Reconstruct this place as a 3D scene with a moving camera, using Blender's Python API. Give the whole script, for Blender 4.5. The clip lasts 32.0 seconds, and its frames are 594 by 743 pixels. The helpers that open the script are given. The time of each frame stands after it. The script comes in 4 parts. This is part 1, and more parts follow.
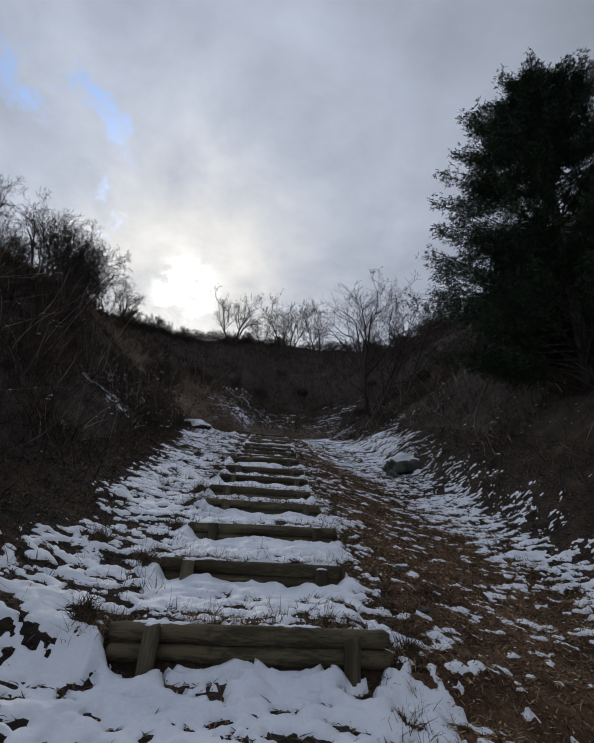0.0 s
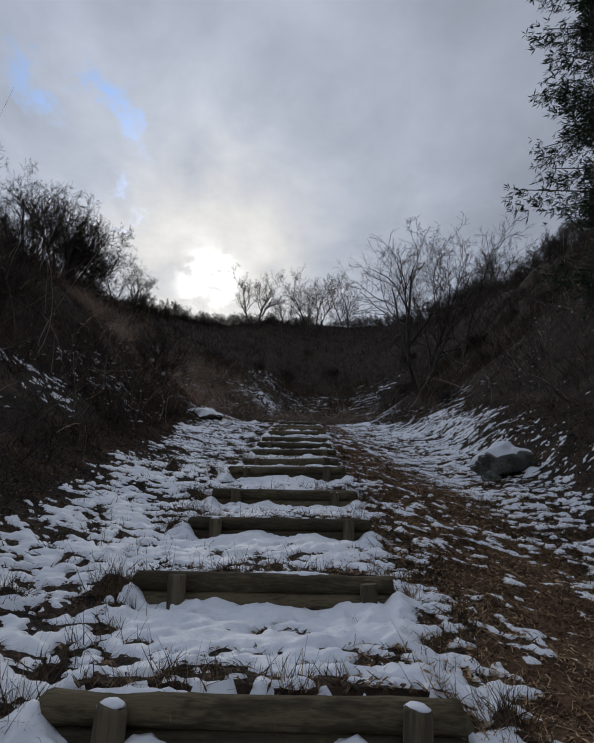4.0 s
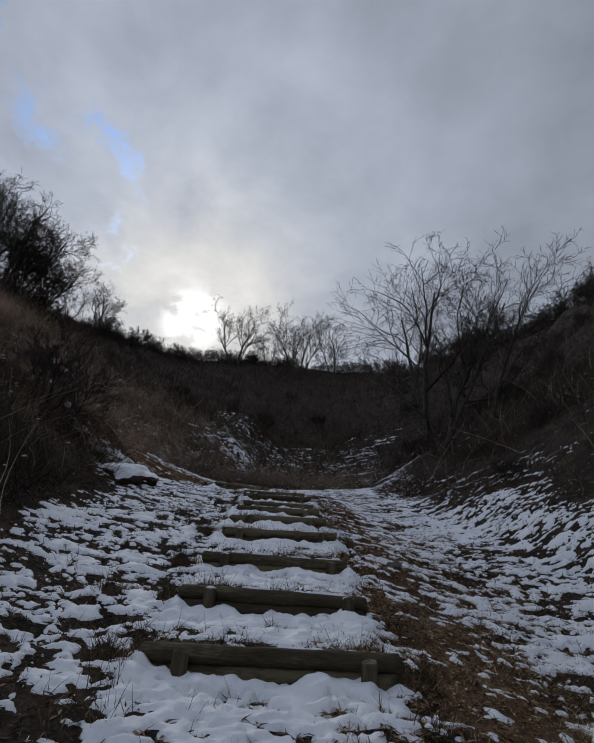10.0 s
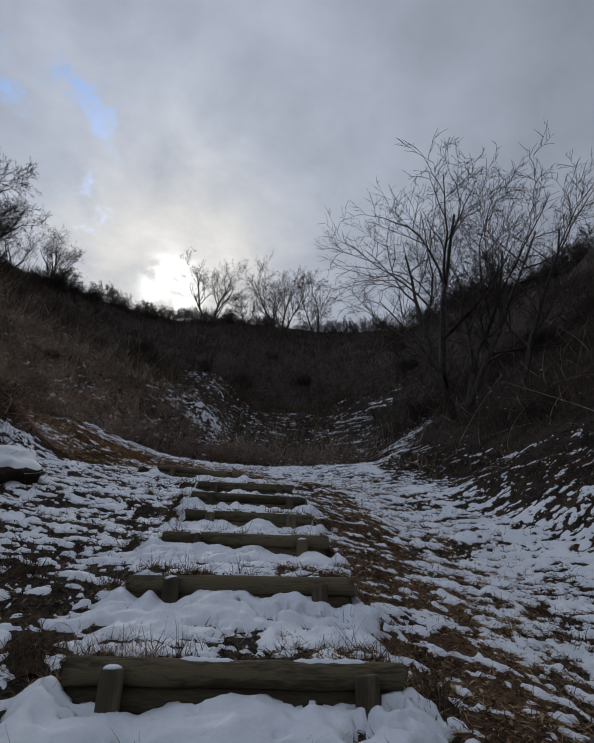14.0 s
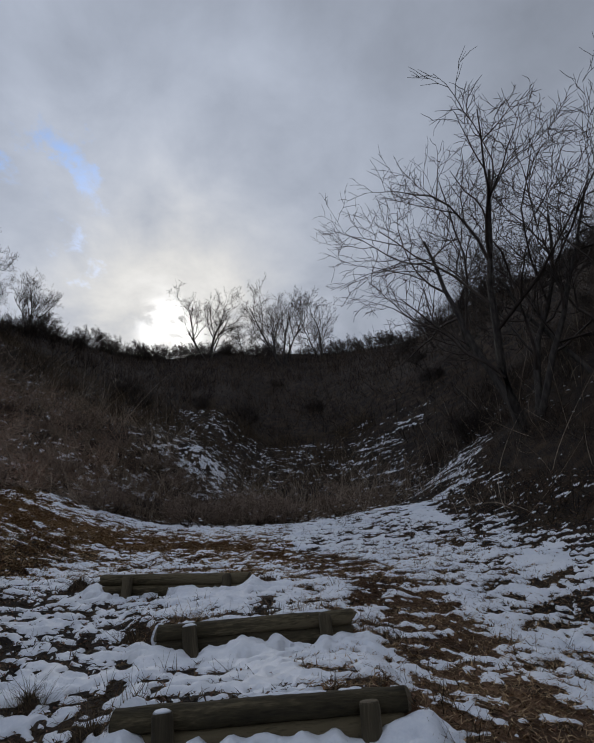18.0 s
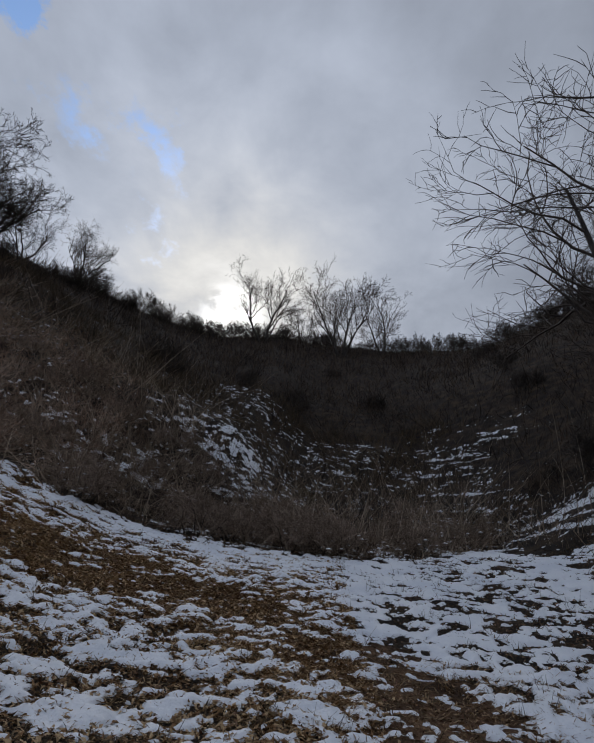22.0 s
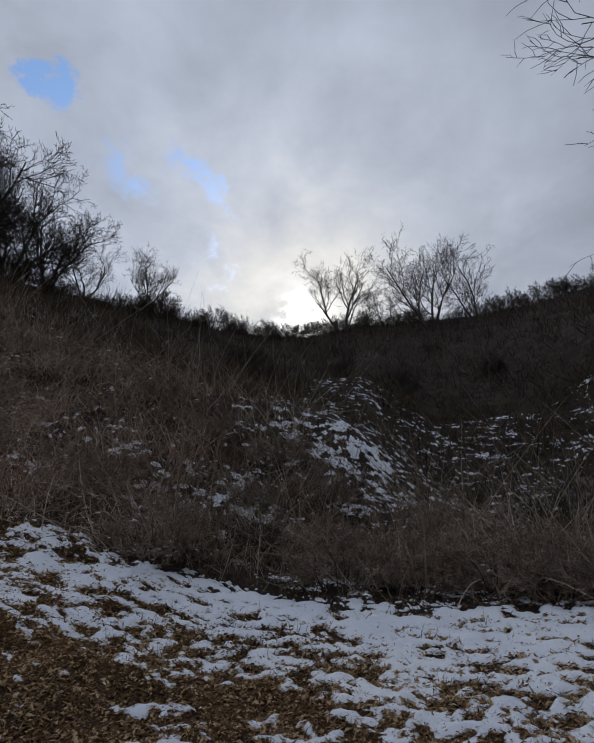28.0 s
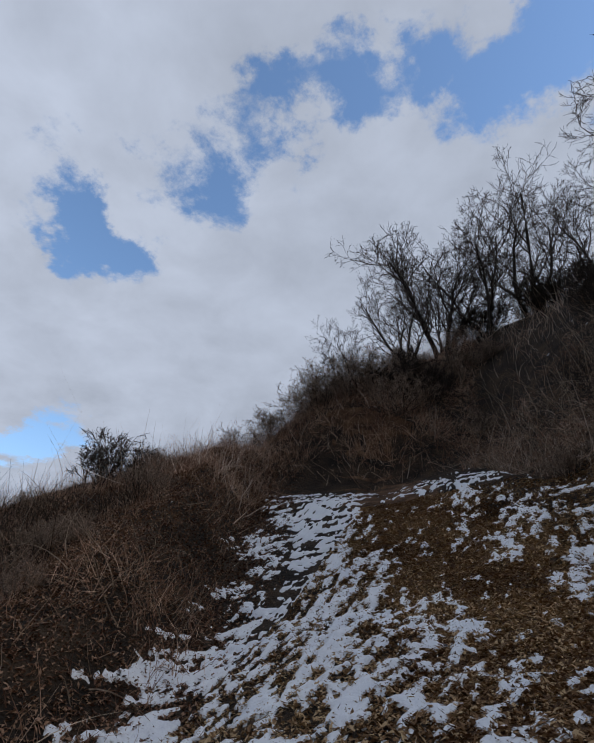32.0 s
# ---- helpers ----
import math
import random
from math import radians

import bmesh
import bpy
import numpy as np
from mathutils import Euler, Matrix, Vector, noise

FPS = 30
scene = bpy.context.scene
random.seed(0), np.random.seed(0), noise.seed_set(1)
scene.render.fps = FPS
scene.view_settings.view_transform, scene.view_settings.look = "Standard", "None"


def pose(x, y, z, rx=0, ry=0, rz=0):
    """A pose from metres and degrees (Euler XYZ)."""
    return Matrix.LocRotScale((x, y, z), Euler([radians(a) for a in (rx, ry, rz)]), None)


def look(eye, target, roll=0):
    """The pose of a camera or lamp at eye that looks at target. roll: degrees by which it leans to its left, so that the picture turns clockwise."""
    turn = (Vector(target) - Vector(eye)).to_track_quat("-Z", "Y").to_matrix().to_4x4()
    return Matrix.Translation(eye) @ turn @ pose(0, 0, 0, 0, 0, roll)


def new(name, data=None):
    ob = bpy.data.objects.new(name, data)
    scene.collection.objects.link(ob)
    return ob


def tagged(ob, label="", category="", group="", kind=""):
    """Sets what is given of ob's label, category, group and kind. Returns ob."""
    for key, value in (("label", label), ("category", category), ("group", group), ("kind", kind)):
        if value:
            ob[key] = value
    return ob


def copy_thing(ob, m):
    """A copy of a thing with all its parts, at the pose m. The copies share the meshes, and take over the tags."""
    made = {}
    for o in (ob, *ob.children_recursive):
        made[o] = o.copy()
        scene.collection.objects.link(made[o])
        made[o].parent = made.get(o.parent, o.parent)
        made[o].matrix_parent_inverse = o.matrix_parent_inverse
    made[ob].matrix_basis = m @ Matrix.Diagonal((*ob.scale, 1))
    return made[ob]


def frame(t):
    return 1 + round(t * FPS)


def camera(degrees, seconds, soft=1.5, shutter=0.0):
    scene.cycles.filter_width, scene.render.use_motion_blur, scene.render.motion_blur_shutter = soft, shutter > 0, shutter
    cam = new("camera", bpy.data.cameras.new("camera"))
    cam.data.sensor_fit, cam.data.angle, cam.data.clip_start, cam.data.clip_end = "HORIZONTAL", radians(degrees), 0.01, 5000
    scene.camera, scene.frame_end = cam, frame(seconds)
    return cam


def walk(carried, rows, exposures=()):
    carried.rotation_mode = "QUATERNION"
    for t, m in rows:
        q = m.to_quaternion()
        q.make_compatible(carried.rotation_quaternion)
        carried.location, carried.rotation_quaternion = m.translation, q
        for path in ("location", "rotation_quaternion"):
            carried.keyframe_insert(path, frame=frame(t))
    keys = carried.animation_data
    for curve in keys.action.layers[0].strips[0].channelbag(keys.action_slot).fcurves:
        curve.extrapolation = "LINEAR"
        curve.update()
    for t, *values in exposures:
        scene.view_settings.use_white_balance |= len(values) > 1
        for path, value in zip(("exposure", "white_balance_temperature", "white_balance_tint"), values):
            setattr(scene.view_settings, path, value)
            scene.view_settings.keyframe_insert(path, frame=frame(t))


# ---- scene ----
cam = camera(59.6, 32.0, soft=1.55)
PATH = [
    (0, (-0.227, 0.699, 1.797), (-0.121, 2.529, 2.597), 2.81),
    (0.5, (-0.193, 1.545, 1.994), (-0.241, 3.406, 2.725), 3.23),
    (1, (-0.014, 2.267, 2.192), (-0.024, 4.142, 2.889), 3.00),
    (1.5, (-0.105, 2.987, 2.440), (-0.034, 4.885, 3.065), 3.18),
    (2, (-0.045, 3.557, 2.684), (0.036, 5.473, 3.254), 2.62),
    (2.5, (-0.001, 4.355, 2.920), (0.041, 6.275, 3.478), 2.31),
    (3, (0.102, 4.848, 3.072), (0.140, 6.769, 3.627), 0.80),
    (3.5, (0.020, 5.539, 3.309), (0.149, 7.456, 3.863), 0.88),
    (4, (-0.028, 5.911, 3.460), (-0.029, 7.769, 4.200), 0.53),
    (4.5, (-0.239, 6.308, 3.529), (-0.262, 8.133, 4.346), 1.60),
    (6.5, (-0.139, 8.745, 4.579), (-0.026, 10.624, 5.254), 1.81),
    (7, (-0.230, 9.358, 4.754), (0.072, 11.213, 5.439), 2.12),
    (7.5, (-0.188, 9.854, 4.951), (0.008, 11.658, 5.793), 0.70),
    (8, (-0.254, 10.447, 5.101), (-0.109, 12.243, 5.969), 0.77),
    (8.5, (-0.220, 10.831, 5.211), (-0.029, 12.619, 6.086), 1.74),
    (9, (-0.187, 11.532, 5.592), (-0.043, 13.323, 6.471), 1.69),
    (9.5, (-0.194, 12.012, 5.647), (0.112, 13.776, 6.540), 4.45),
    (10, (-0.182, 12.576, 6.038), (-0.114, 14.359, 6.941), 3.23),
    (10.5, (-0.349, 13.180, 6.121), (-0.297, 14.969, 7.013), 4.56),
    (11, (-0.174, 13.883, 6.287), (-0.008, 15.694, 7.120), 5.94),
    (11.5, (-0.176, 14.402, 6.653), (-0.111, 16.222, 7.480), 3.42),
    (12, (-0.141, 14.907, 6.685), (-0.011, 16.694, 7.573), 4.22),
    (12.5, (-0.035, 15.553, 7.081), (0.051, 17.374, 7.903), 2.05),
    (13, (-0.140, 16.148, 7.238), (-0.004, 17.971, 8.049), 1.22),
    (13.5, (-0.063, 16.956, 7.478), (0.044, 18.789, 8.271), 1.05),
    (14, (0.001, 17.450, 7.692), (0.152, 19.284, 8.475), 1.69),
    (14.5, (0.175, 18.009, 7.800), (0.271, 19.862, 8.548), 1.21),
    (16.5, (0.124, 19.927, 8.650), (0.308, 21.797, 9.334), -2.28),
    (17, (0.175, 20.553, 8.917), (0.307, 22.443, 9.555), -3.35),
    (17.5, (-0.025, 20.851, 9.022), (0.249, 22.666, 9.818), -3.50),
    (18, (0.070, 21.467, 9.237), (0.204, 23.257, 10.119), -4.67),
    (18.5, (-0.103, 22.121, 9.344), (-0.021, 23.910, 10.233), -2.85),
    (19, (-0.052, 22.699, 9.432), (0.059, 24.487, 10.321), -2.23),
    (19.5, (-0.110, 23.281, 9.668), (0.057, 25.083, 10.519), -1.46),
    (20, (-0.035, 23.710, 9.736), (0.103, 25.477, 10.663), 0.70),
    (20.5, (-0.102, 24.263, 9.919), (-0.092, 26.000, 10.910), -0.33),
    (21, (-0.147, 24.829, 10.085), (-0.191, 26.597, 11.018), 3.10),
    (21.5, (-0.009, 25.418, 10.418), (-0.185, 27.214, 11.281), 3.42),
    (22, (-0.097, 25.943, 10.580), (-0.170, 27.742, 11.451), 5.34),
    (22.5, (0.009, 26.466, 10.704), (-0.215, 28.246, 11.588), 4.86),
    (23, (-0.313, 26.785, 10.917), (-0.696, 28.500, 11.873), 1.84),
    (23.5, (-0.457, 27.486, 10.943), (-1.022, 29.124, 11.942), 2.25),
    (24, (-0.580, 27.536, 11.152), (-1.342, 29.054, 12.209), 1.49),
    (24.5, (-0.546, 28.144, 11.305), (-1.559, 29.419, 12.466), -3.49),
    (26.5, (-0.729, 28.417, 11.297), (-1.911, 29.625, 12.367), -3.43),
    (27, (-0.638, 28.448, 11.281), (-1.541, 29.860, 12.372), -3.05),
    (27.5, (-0.737, 28.642, 11.419), (-1.347, 30.283, 12.387), -1.66),
    (28, (-1.050, 29.249, 11.589), (-1.438, 31.012, 12.452), -2.26),
    (28.5, (-1.065, 29.847, 11.669), (-1.588, 31.575, 12.529), -4.50),
    (29, (-1.312, 30.369, 11.869), (-2.010, 32.064, 12.669), -3.21),
    (29.5, (-1.454, 30.819, 11.931), (-2.492, 32.295, 12.792), -4.14),
    (30, (-1.793, 31.067, 12.065), (-3.211, 32.126, 12.996), -0.49),
    (30.5, (-2.363, 31.385, 12.095), (-3.947, 32.138, 13.057), 1.31),
    (31, (-2.977, 31.338, 12.270), (-4.672, 31.727, 13.257), 3.25),
    (31.5, (-3.539, 31.598, 12.321), (-5.276, 31.582, 13.312), 1.50),
    (32, (-4.200, 31.639, 12.553), (-5.819, 30.936, 13.495), 1.71),
]
EXPOSURES = [(0.0, 0.02), (4.0, -0.05), (7.0, -0.15), (13.0, -0.16), (19.0, -0.12), (26.5, -0.08), (29.0, 0.06), (30.0, 0.16), (31.0, 0.68), (32.0, 0.20)]
walk(cam, [(t, look(eye, target, roll)) for t, eye, target, roll in PATH], EXPOSURES)

# ---- light: a broken cloud deck with the sun behind it, ahead over the ridge ----
SUN_TURN, SUN_RISE = radians(-11.2), radians(31.0)
SUN_WAY = (math.sin(SUN_TURN) * math.cos(SUN_RISE), math.cos(SUN_TURN) * math.cos(SUN_RISE), math.sin(SUN_RISE))


def link(tree, a, b):
    tree.links.new(a, b)


def make_world():
    world = bpy.data.worlds.new("sky")
    scene.world = world
    world.use_nodes = True
    t = world.node_tree
    t.nodes.clear()

    def math_node(op, a, b=None, c=None, clamp=False):
        n = t.nodes.new("ShaderNodeMath")
        n.operation, n.use_clamp = op, clamp
        for i, v in enumerate((a, b, c)):
            if v is None:
                continue
            if isinstance(v, (int, float)):
                n.inputs[i].default_value = v
            else:
                link(t, v, n.inputs[i])
        return n.outputs[0]

    def step(v, lo, hi):
        n = t.nodes.new("ShaderNodeMapRange")
        n.interpolation_type = "SMOOTHSTEP"
        link(t, v, n.inputs["Value"])
        n.inputs["From Min"].default_value, n.inputs["From Max"].default_value = lo, hi
        return n.outputs[0]

    coord = t.nodes.new("ShaderNodeTexCoord").outputs["Generated"]
    sky = t.nodes.new("ShaderNodeTexSky")
    sky.sky_type, sky.sun_disc, sky.sun_elevation, sky.sun_rotation, sky.altitude = "NISHITA", False, SUN_RISE, SUN_TURN, 300.0
    sky.air_density, sky.dust_density, sky.ozone_density = 1.2, 0.5, 4.0
    split = t.nodes.new("ShaderNodeSeparateXYZ")
    link(t, coord, split.inputs[0])
    # the cloud deck as a flat layer: direction divided by height
    up = math_node("ADD", math_node("MAXIMUM", split.outputs[2], 0.0), 0.22)
    deck = t.nodes.new("ShaderNodeCombineXYZ")
    link(t, math_node("DIVIDE", split.outputs[0], up), deck.inputs[0])
    link(t, math_node("DIVIDE", split.outputs[1], up), deck.inputs[1])

    def cloud(scale, detail, seed, rough=0.55, warp=0.4):
        n = t.nodes.new("ShaderNodeTexNoise")
        n.noise_dimensions = "4D"
        link(t, deck.outputs[0], n.inputs["Vector"])
        n.inputs["Scale"].default_value, n.inputs["Detail"].default_value, n.inputs["W"].default_value = scale, detail, seed
        n.inputs["Roughness"].default_value, n.inputs["Distortion"].default_value = rough, warp
        return n.outputs[0]

    def toward(way):
        n = t.nodes.new("ShaderNodeVectorMath")
        n.operation = "DOT_PRODUCT"
        link(t, coord, n.inputs[0])
        n.inputs[1].default_value = Vector(way).normalized()
        return n.outputs["Value"]

    sun = math_node("MAXIMUM", toward(SUN_WAY), 0.0)
    # holes of open sky in the deck: middle, half widths and depth of each, torn by noise
    dx, dy = math_node("DIVIDE", split.outputs[0], up), math_node("DIVIDE", split.outputs[1], up)
    HOLES = ((-0.56, 0.12, 0.12, 0.17, 1.0), (-0.50, -0.06, 0.10, 0.13, 0.85), (-0.49, 0.45, 0.05, 0.06, 0.75), (-0.31, 0.66, 0.05, 0.10, 0.52), (-0.43, 0.61, 0.06, 0.10, 0.52),
             (-0.40, 0.86, 0.04, 0.10, 0.40), (-0.58, -0.70, 0.14, 0.10, 0.95), (-0.58, -0.42, 0.12, 0.11, 0.72), (-0.50, -0.23, 0.09, 0.14, 0.8), (-1.14, -1.44, 0.12, 0.22, 0.9))
    wx = math_node("ADD", dx, math_node("MULTIPLY", math_node("SUBTRACT", cloud(4.5, 8, 2.3, 0.66, 0.0), 0.5), 0.52))
    wy = math_node("ADD", dy, math_node("MULTIPLY", math_node("SUBTRACT", cloud(4.5, 8, 6.9, 0.66, 0.0), 0.5), 0.52))
    hole = None
    for cx, cy, rx, ry, depth in HOLES:
        a = math_node("POWER", math_node("ABSOLUTE", math_node("MULTIPLY", math_node("SUBTRACT", wx, cx), 1 / rx)), 2.0)
        b = math_node("POWER", math_node("ABSOLUTE", math_node("MULTIPLY", math_node("SUBTRACT", wy, cy), 1 / ry)), 2.0)
        one = math_node("MULTIPLY", math_node("POWER", 2.718, math_node("MULTIPLY", math_node("ADD", a, b), -0.8)), depth)
        hole = one if hole is None else math_node("MAXIMUM", hole, one)
    hole = math_node("ADD", hole, math_node("MULTIPLY", math_node("SUBTRACT", cloud(9.0, 8, 3.1, 0.62, 0.3), 0.5), 1.3))
    cover = math_node("SUBTRACT", 1.0, step(hole, 0.30, 0.68))
    shade = cloud(5.5, 7, 8.7, 0.56, 0.25)
    soft = cloud(1.3, 3, 1.3)
    glow = math_node("ADD", math_node("MULTIPLY", math_node("POWER", sun, 60.0), 0.26), math_node("MULTIPLY", math_node("POWER", sun, 9.0), 0.17))
    torn = math_node("MULTIPLY_ADD", step(cloud(10.0, 5, 5.2, 0.6, 0.6), 0.36, 0.60), 1.7, 0.05)
    disc = math_node("MULTIPLY", math_node("MULTIPLY", math_node("POWER", sun, 1500.0), 2.2), torn)
    glow = math_node("MULTIPLY", glow, math_node("MULTIPLY_ADD", shade, 1.8, 0.15))
    bright = math_node("ADD", math_node("MULTIPLY", shade, 0.27), math_node("MULTIPLY", soft, 0.12))
    bright = math_node("ADD", math_node("ADD", math_node("MULTIPLY", math_node("ADD", bright, 0.215), math_node("MULTIPLY", math_node("MULTIPLY_ADD", step(dx, -0.45, 0.75), -0.36, 1.13), math_node("MULTIPLY_ADD", step(dy, 0.05, 0.5), 0.10, 0.90))), 0.0), math_node("ADD", glow, disc))
    # added glow in the unseen southern sky, to brighten slopes that face it
    bright = math_node("MULTIPLY", bright, math_node("MULTIPLY_ADD", step(toward((0.35, -0.9, 0.35)), 0.1, 0.95), 0.22, 1.0))
    tint = t.nodes.new("ShaderNodeMix")
    tint.data_type = "RGBA"
    tint.inputs["A"].default_value, tint.inputs["B"].default_value = (0.87, 0.97, 1.18, 1), (1.01, 1.0, 0.98, 1)
    link(t, step(glow, 0.02, 0.4), tint.inputs["Factor"])
    scale = t.nodes.new("ShaderNodeVectorMath")
    scale.operation = "SCALE"
    link(t, tint.outputs["Result"], scale.inputs[0])
    link(t, bright, scale.inputs["Scale"])
    blue = t.nodes.new("ShaderNodeBackground")
    blue.inputs["Strength"].default_value = 0.185
    link(t, sky.outputs[0], blue.inputs["Color"])
    white = t.nodes.new("ShaderNodeBackground")
    link(t, scale.outputs[0], white.inputs["Color"])
    mix = t.nodes.new("ShaderNodeMixShader")
    link(t, cover, mix.inputs[0])
    link(t, blue.outputs[0], mix.inputs[1])
    link(t, white.outputs[0], mix.inputs[2])
    out = t.nodes.new("ShaderNodeOutputWorld")
    link(t, mix.outputs[0], out.inputs[0])


make_world()
sun = new("sun", bpy.data.lights.new("sun", "SUN"))
sun.data.energy, sun.data.angle, sun.data.color = 0.7, radians(12), (1.0, 0.95, 0.89)
sun.matrix_world = look(SUN_WAY, (0, 0, 0))


# ---- the lie of the land ----
# rows of the log steps: y and z of the top front edge, x of both ends, turn in degrees
STEPS = [
    (4.45, 1.62, -1.13, 0.66, 0), (5.77, 2.09, -1.08, 0.58, 0), (7.00, 2.57, -1.02, 0.70, -1),
    (8.20, 3.04, -0.98, 0.62, 0), (9.58, 3.49, -1.08, 0.63, 1), (11.05, 4.00, -1.05, 0.67, 0),
    (12.25, 4.46, -1.03, 0.69, 1), (13.38, 4.97, -0.99, 0.69, 1), (14.88, 5.41, -0.96, 0.70, 0),
    (16.50, 5.95, -0.96, 0.78, 0), (17.70, 6.39, -0.92, 0.78, 1), (19.02, 6.86, -0.90, 0.79, 0),
    (20.30, 7.38, -0.83, 0.81, -1), (21.40, 7.79, -0.79, 0.79, -1), (22.62, 8.20, -0.78, 0.77, 0),
    (23.86, 8.57, -0.75, 0.76, 0), (24.68, 8.92, -0.79, 0.77, 1), (26.10, 9.34, -0.87, 0.71, 1), (27.70, 9.88, -1.80, -0.19, 2),
]
FACE = 0.25
RIDGE_TURN = (-140, -110, -90, -75, -60, -48, -38, -29, -20, -12, -4, 4, 12, 22, 34, 48, 65, 85)
RIDGE_FAR = (14, 16.5, 24.5, 21.7, 24, 28.4, 29.9, 36.7, 48.3, 55.5, 57.9, 58.7, 59.4, 55.3, 48.1, 34.9, 24.5, 22)
RIDGE_TOP = (14, 17.8, 25, 25, 28, 30.2, 31.2, 34.7, 40.2, 43.7, 46.2, 45.8, 45.5, 43.0, 41.9, 33.8, 28.2, 26)


def smooth(e0, e1, v):
    t = np.clip((v - e0) / (e1 - e0), 0, 1)
    return t * t * (3 - 2 * t)


def bend(v, k):
    """max(v, 0) with a rounded knee k wide."""
    return 0.5 * (v + np.sqrt(v * v + k * k))


def lattice(ix, iy, seed):
    h = (ix * 374761393 + iy * 668265263 + seed * 2147483647) & 0xFFFFFFFF
    h = ((h ^ (h >> 13)) * 1274126177) & 0xFFFFFFFF
    return ((h ^ (h >> 16)) & 0xFFFF) / 65535.0


def vnoise(x, y, seed=0):
    """Smooth value noise between -1 and 1, one cell a unit."""
    x, y = np.asarray(x, float), np.asarray(y, float)
    ix, iy = np.floor(x).astype(np.int64), np.floor(y).astype(np.int64)
    fx, fy = x - ix, y - iy
    fx, fy = fx * fx * (3 - 2 * fx), fy * fy * (3 - 2 * fy)
    a, b = lattice(ix, iy, seed), lattice(ix + 1, iy, seed)
    c, d = lattice(ix, iy + 1, seed), lattice(ix + 1, iy + 1, seed)
    return 2 * ((a + (b - a) * fx) * (1 - fy) + (c + (d - c) * fx) * fy) - 1


def fnoise(x, y, seed=0, octaves=3):
    total, amp, norm = 0, 1.0, 0
    for k in range(octaves):
        c, s = math.cos(0.6 * k), math.sin(0.6 * k)
        total = total + amp * vnoise((x * c - y * s) * 2 ** k, (x * s + y * c) * 2 ** k, seed + 17 * k)
        norm, amp = norm + amp, amp * 0.55
    return total / norm


STEP_Y = np.array([s[0] for s in STEPS])
STEP_Z = np.array([s[1] for s in STEPS])
LINE_Y = np.concatenate([[-60, -6, 0.7, 3.0, 4.25], STEP_Y, [29.5, 31.5, 35, 40, 43.5, 47.5, 56, 70, 100, 140]])
LINE_Z = np.concatenate([[-14, -2.2, 0.16, 0.92, 1.27], STEP_Z - 0.12, [10.05, 10.6, 11.7, 12.7, 14.4, 17.2, 23.5, 33.0, 53.0, 80]])


TRAIL_X = (-25, -14, -12.2, -9, -6.5, -5, -3.5, -2.0, -0.6)
TRAIL_Y = (25.5, 29.3, 30.2, 31.7, 32.35, 32.7, 32.75, 32.6, 32.2)


def left_toe(y):
    return np.interp(y, [-6, 4, 8, 14, 20, 25, 29, 33], [-1.9, -2.3, -2.6, -3.1, -3.6, -3.7, -4.0, -3.0])


def right_toe(y):
    return np.interp(y, [-6, 6, 12, 20, 28, 36], [4.4, 4.6, 4.9, 5.2, 5.4, 4.6])


def snow_edge(y):
    """Where the snow ends against the bank beside the path."""
    return np.interp(y, [6, 12, 15, 18, 24, 26, 29, 33], [4.2, 4.3, 4.6, 5.1, 5.5, 4.7, 4.0, 3.7])


def north_toe(x):
    return np.interp(x, [-40, -25, -14, -10, -4, 1, 6], [27, 28.5, 33.3, 36.0, 36.9, 38.5, 41])


def brush_edge(x):
    """Where the open bench ends and the brush begins, up the hill."""
    return np.interp(x, [-40, -25, -18.4, -17, -15.4, -14, -12, -10.7, -8, -5, -3, 0, 2, 4.5, 7], [24, 24.5, 26.5, 28.5, 30.6, 31.8, 32.9, 33.5, 34.25, 34.5, 35.1, 34.9, 35.2, 37.5, 39])


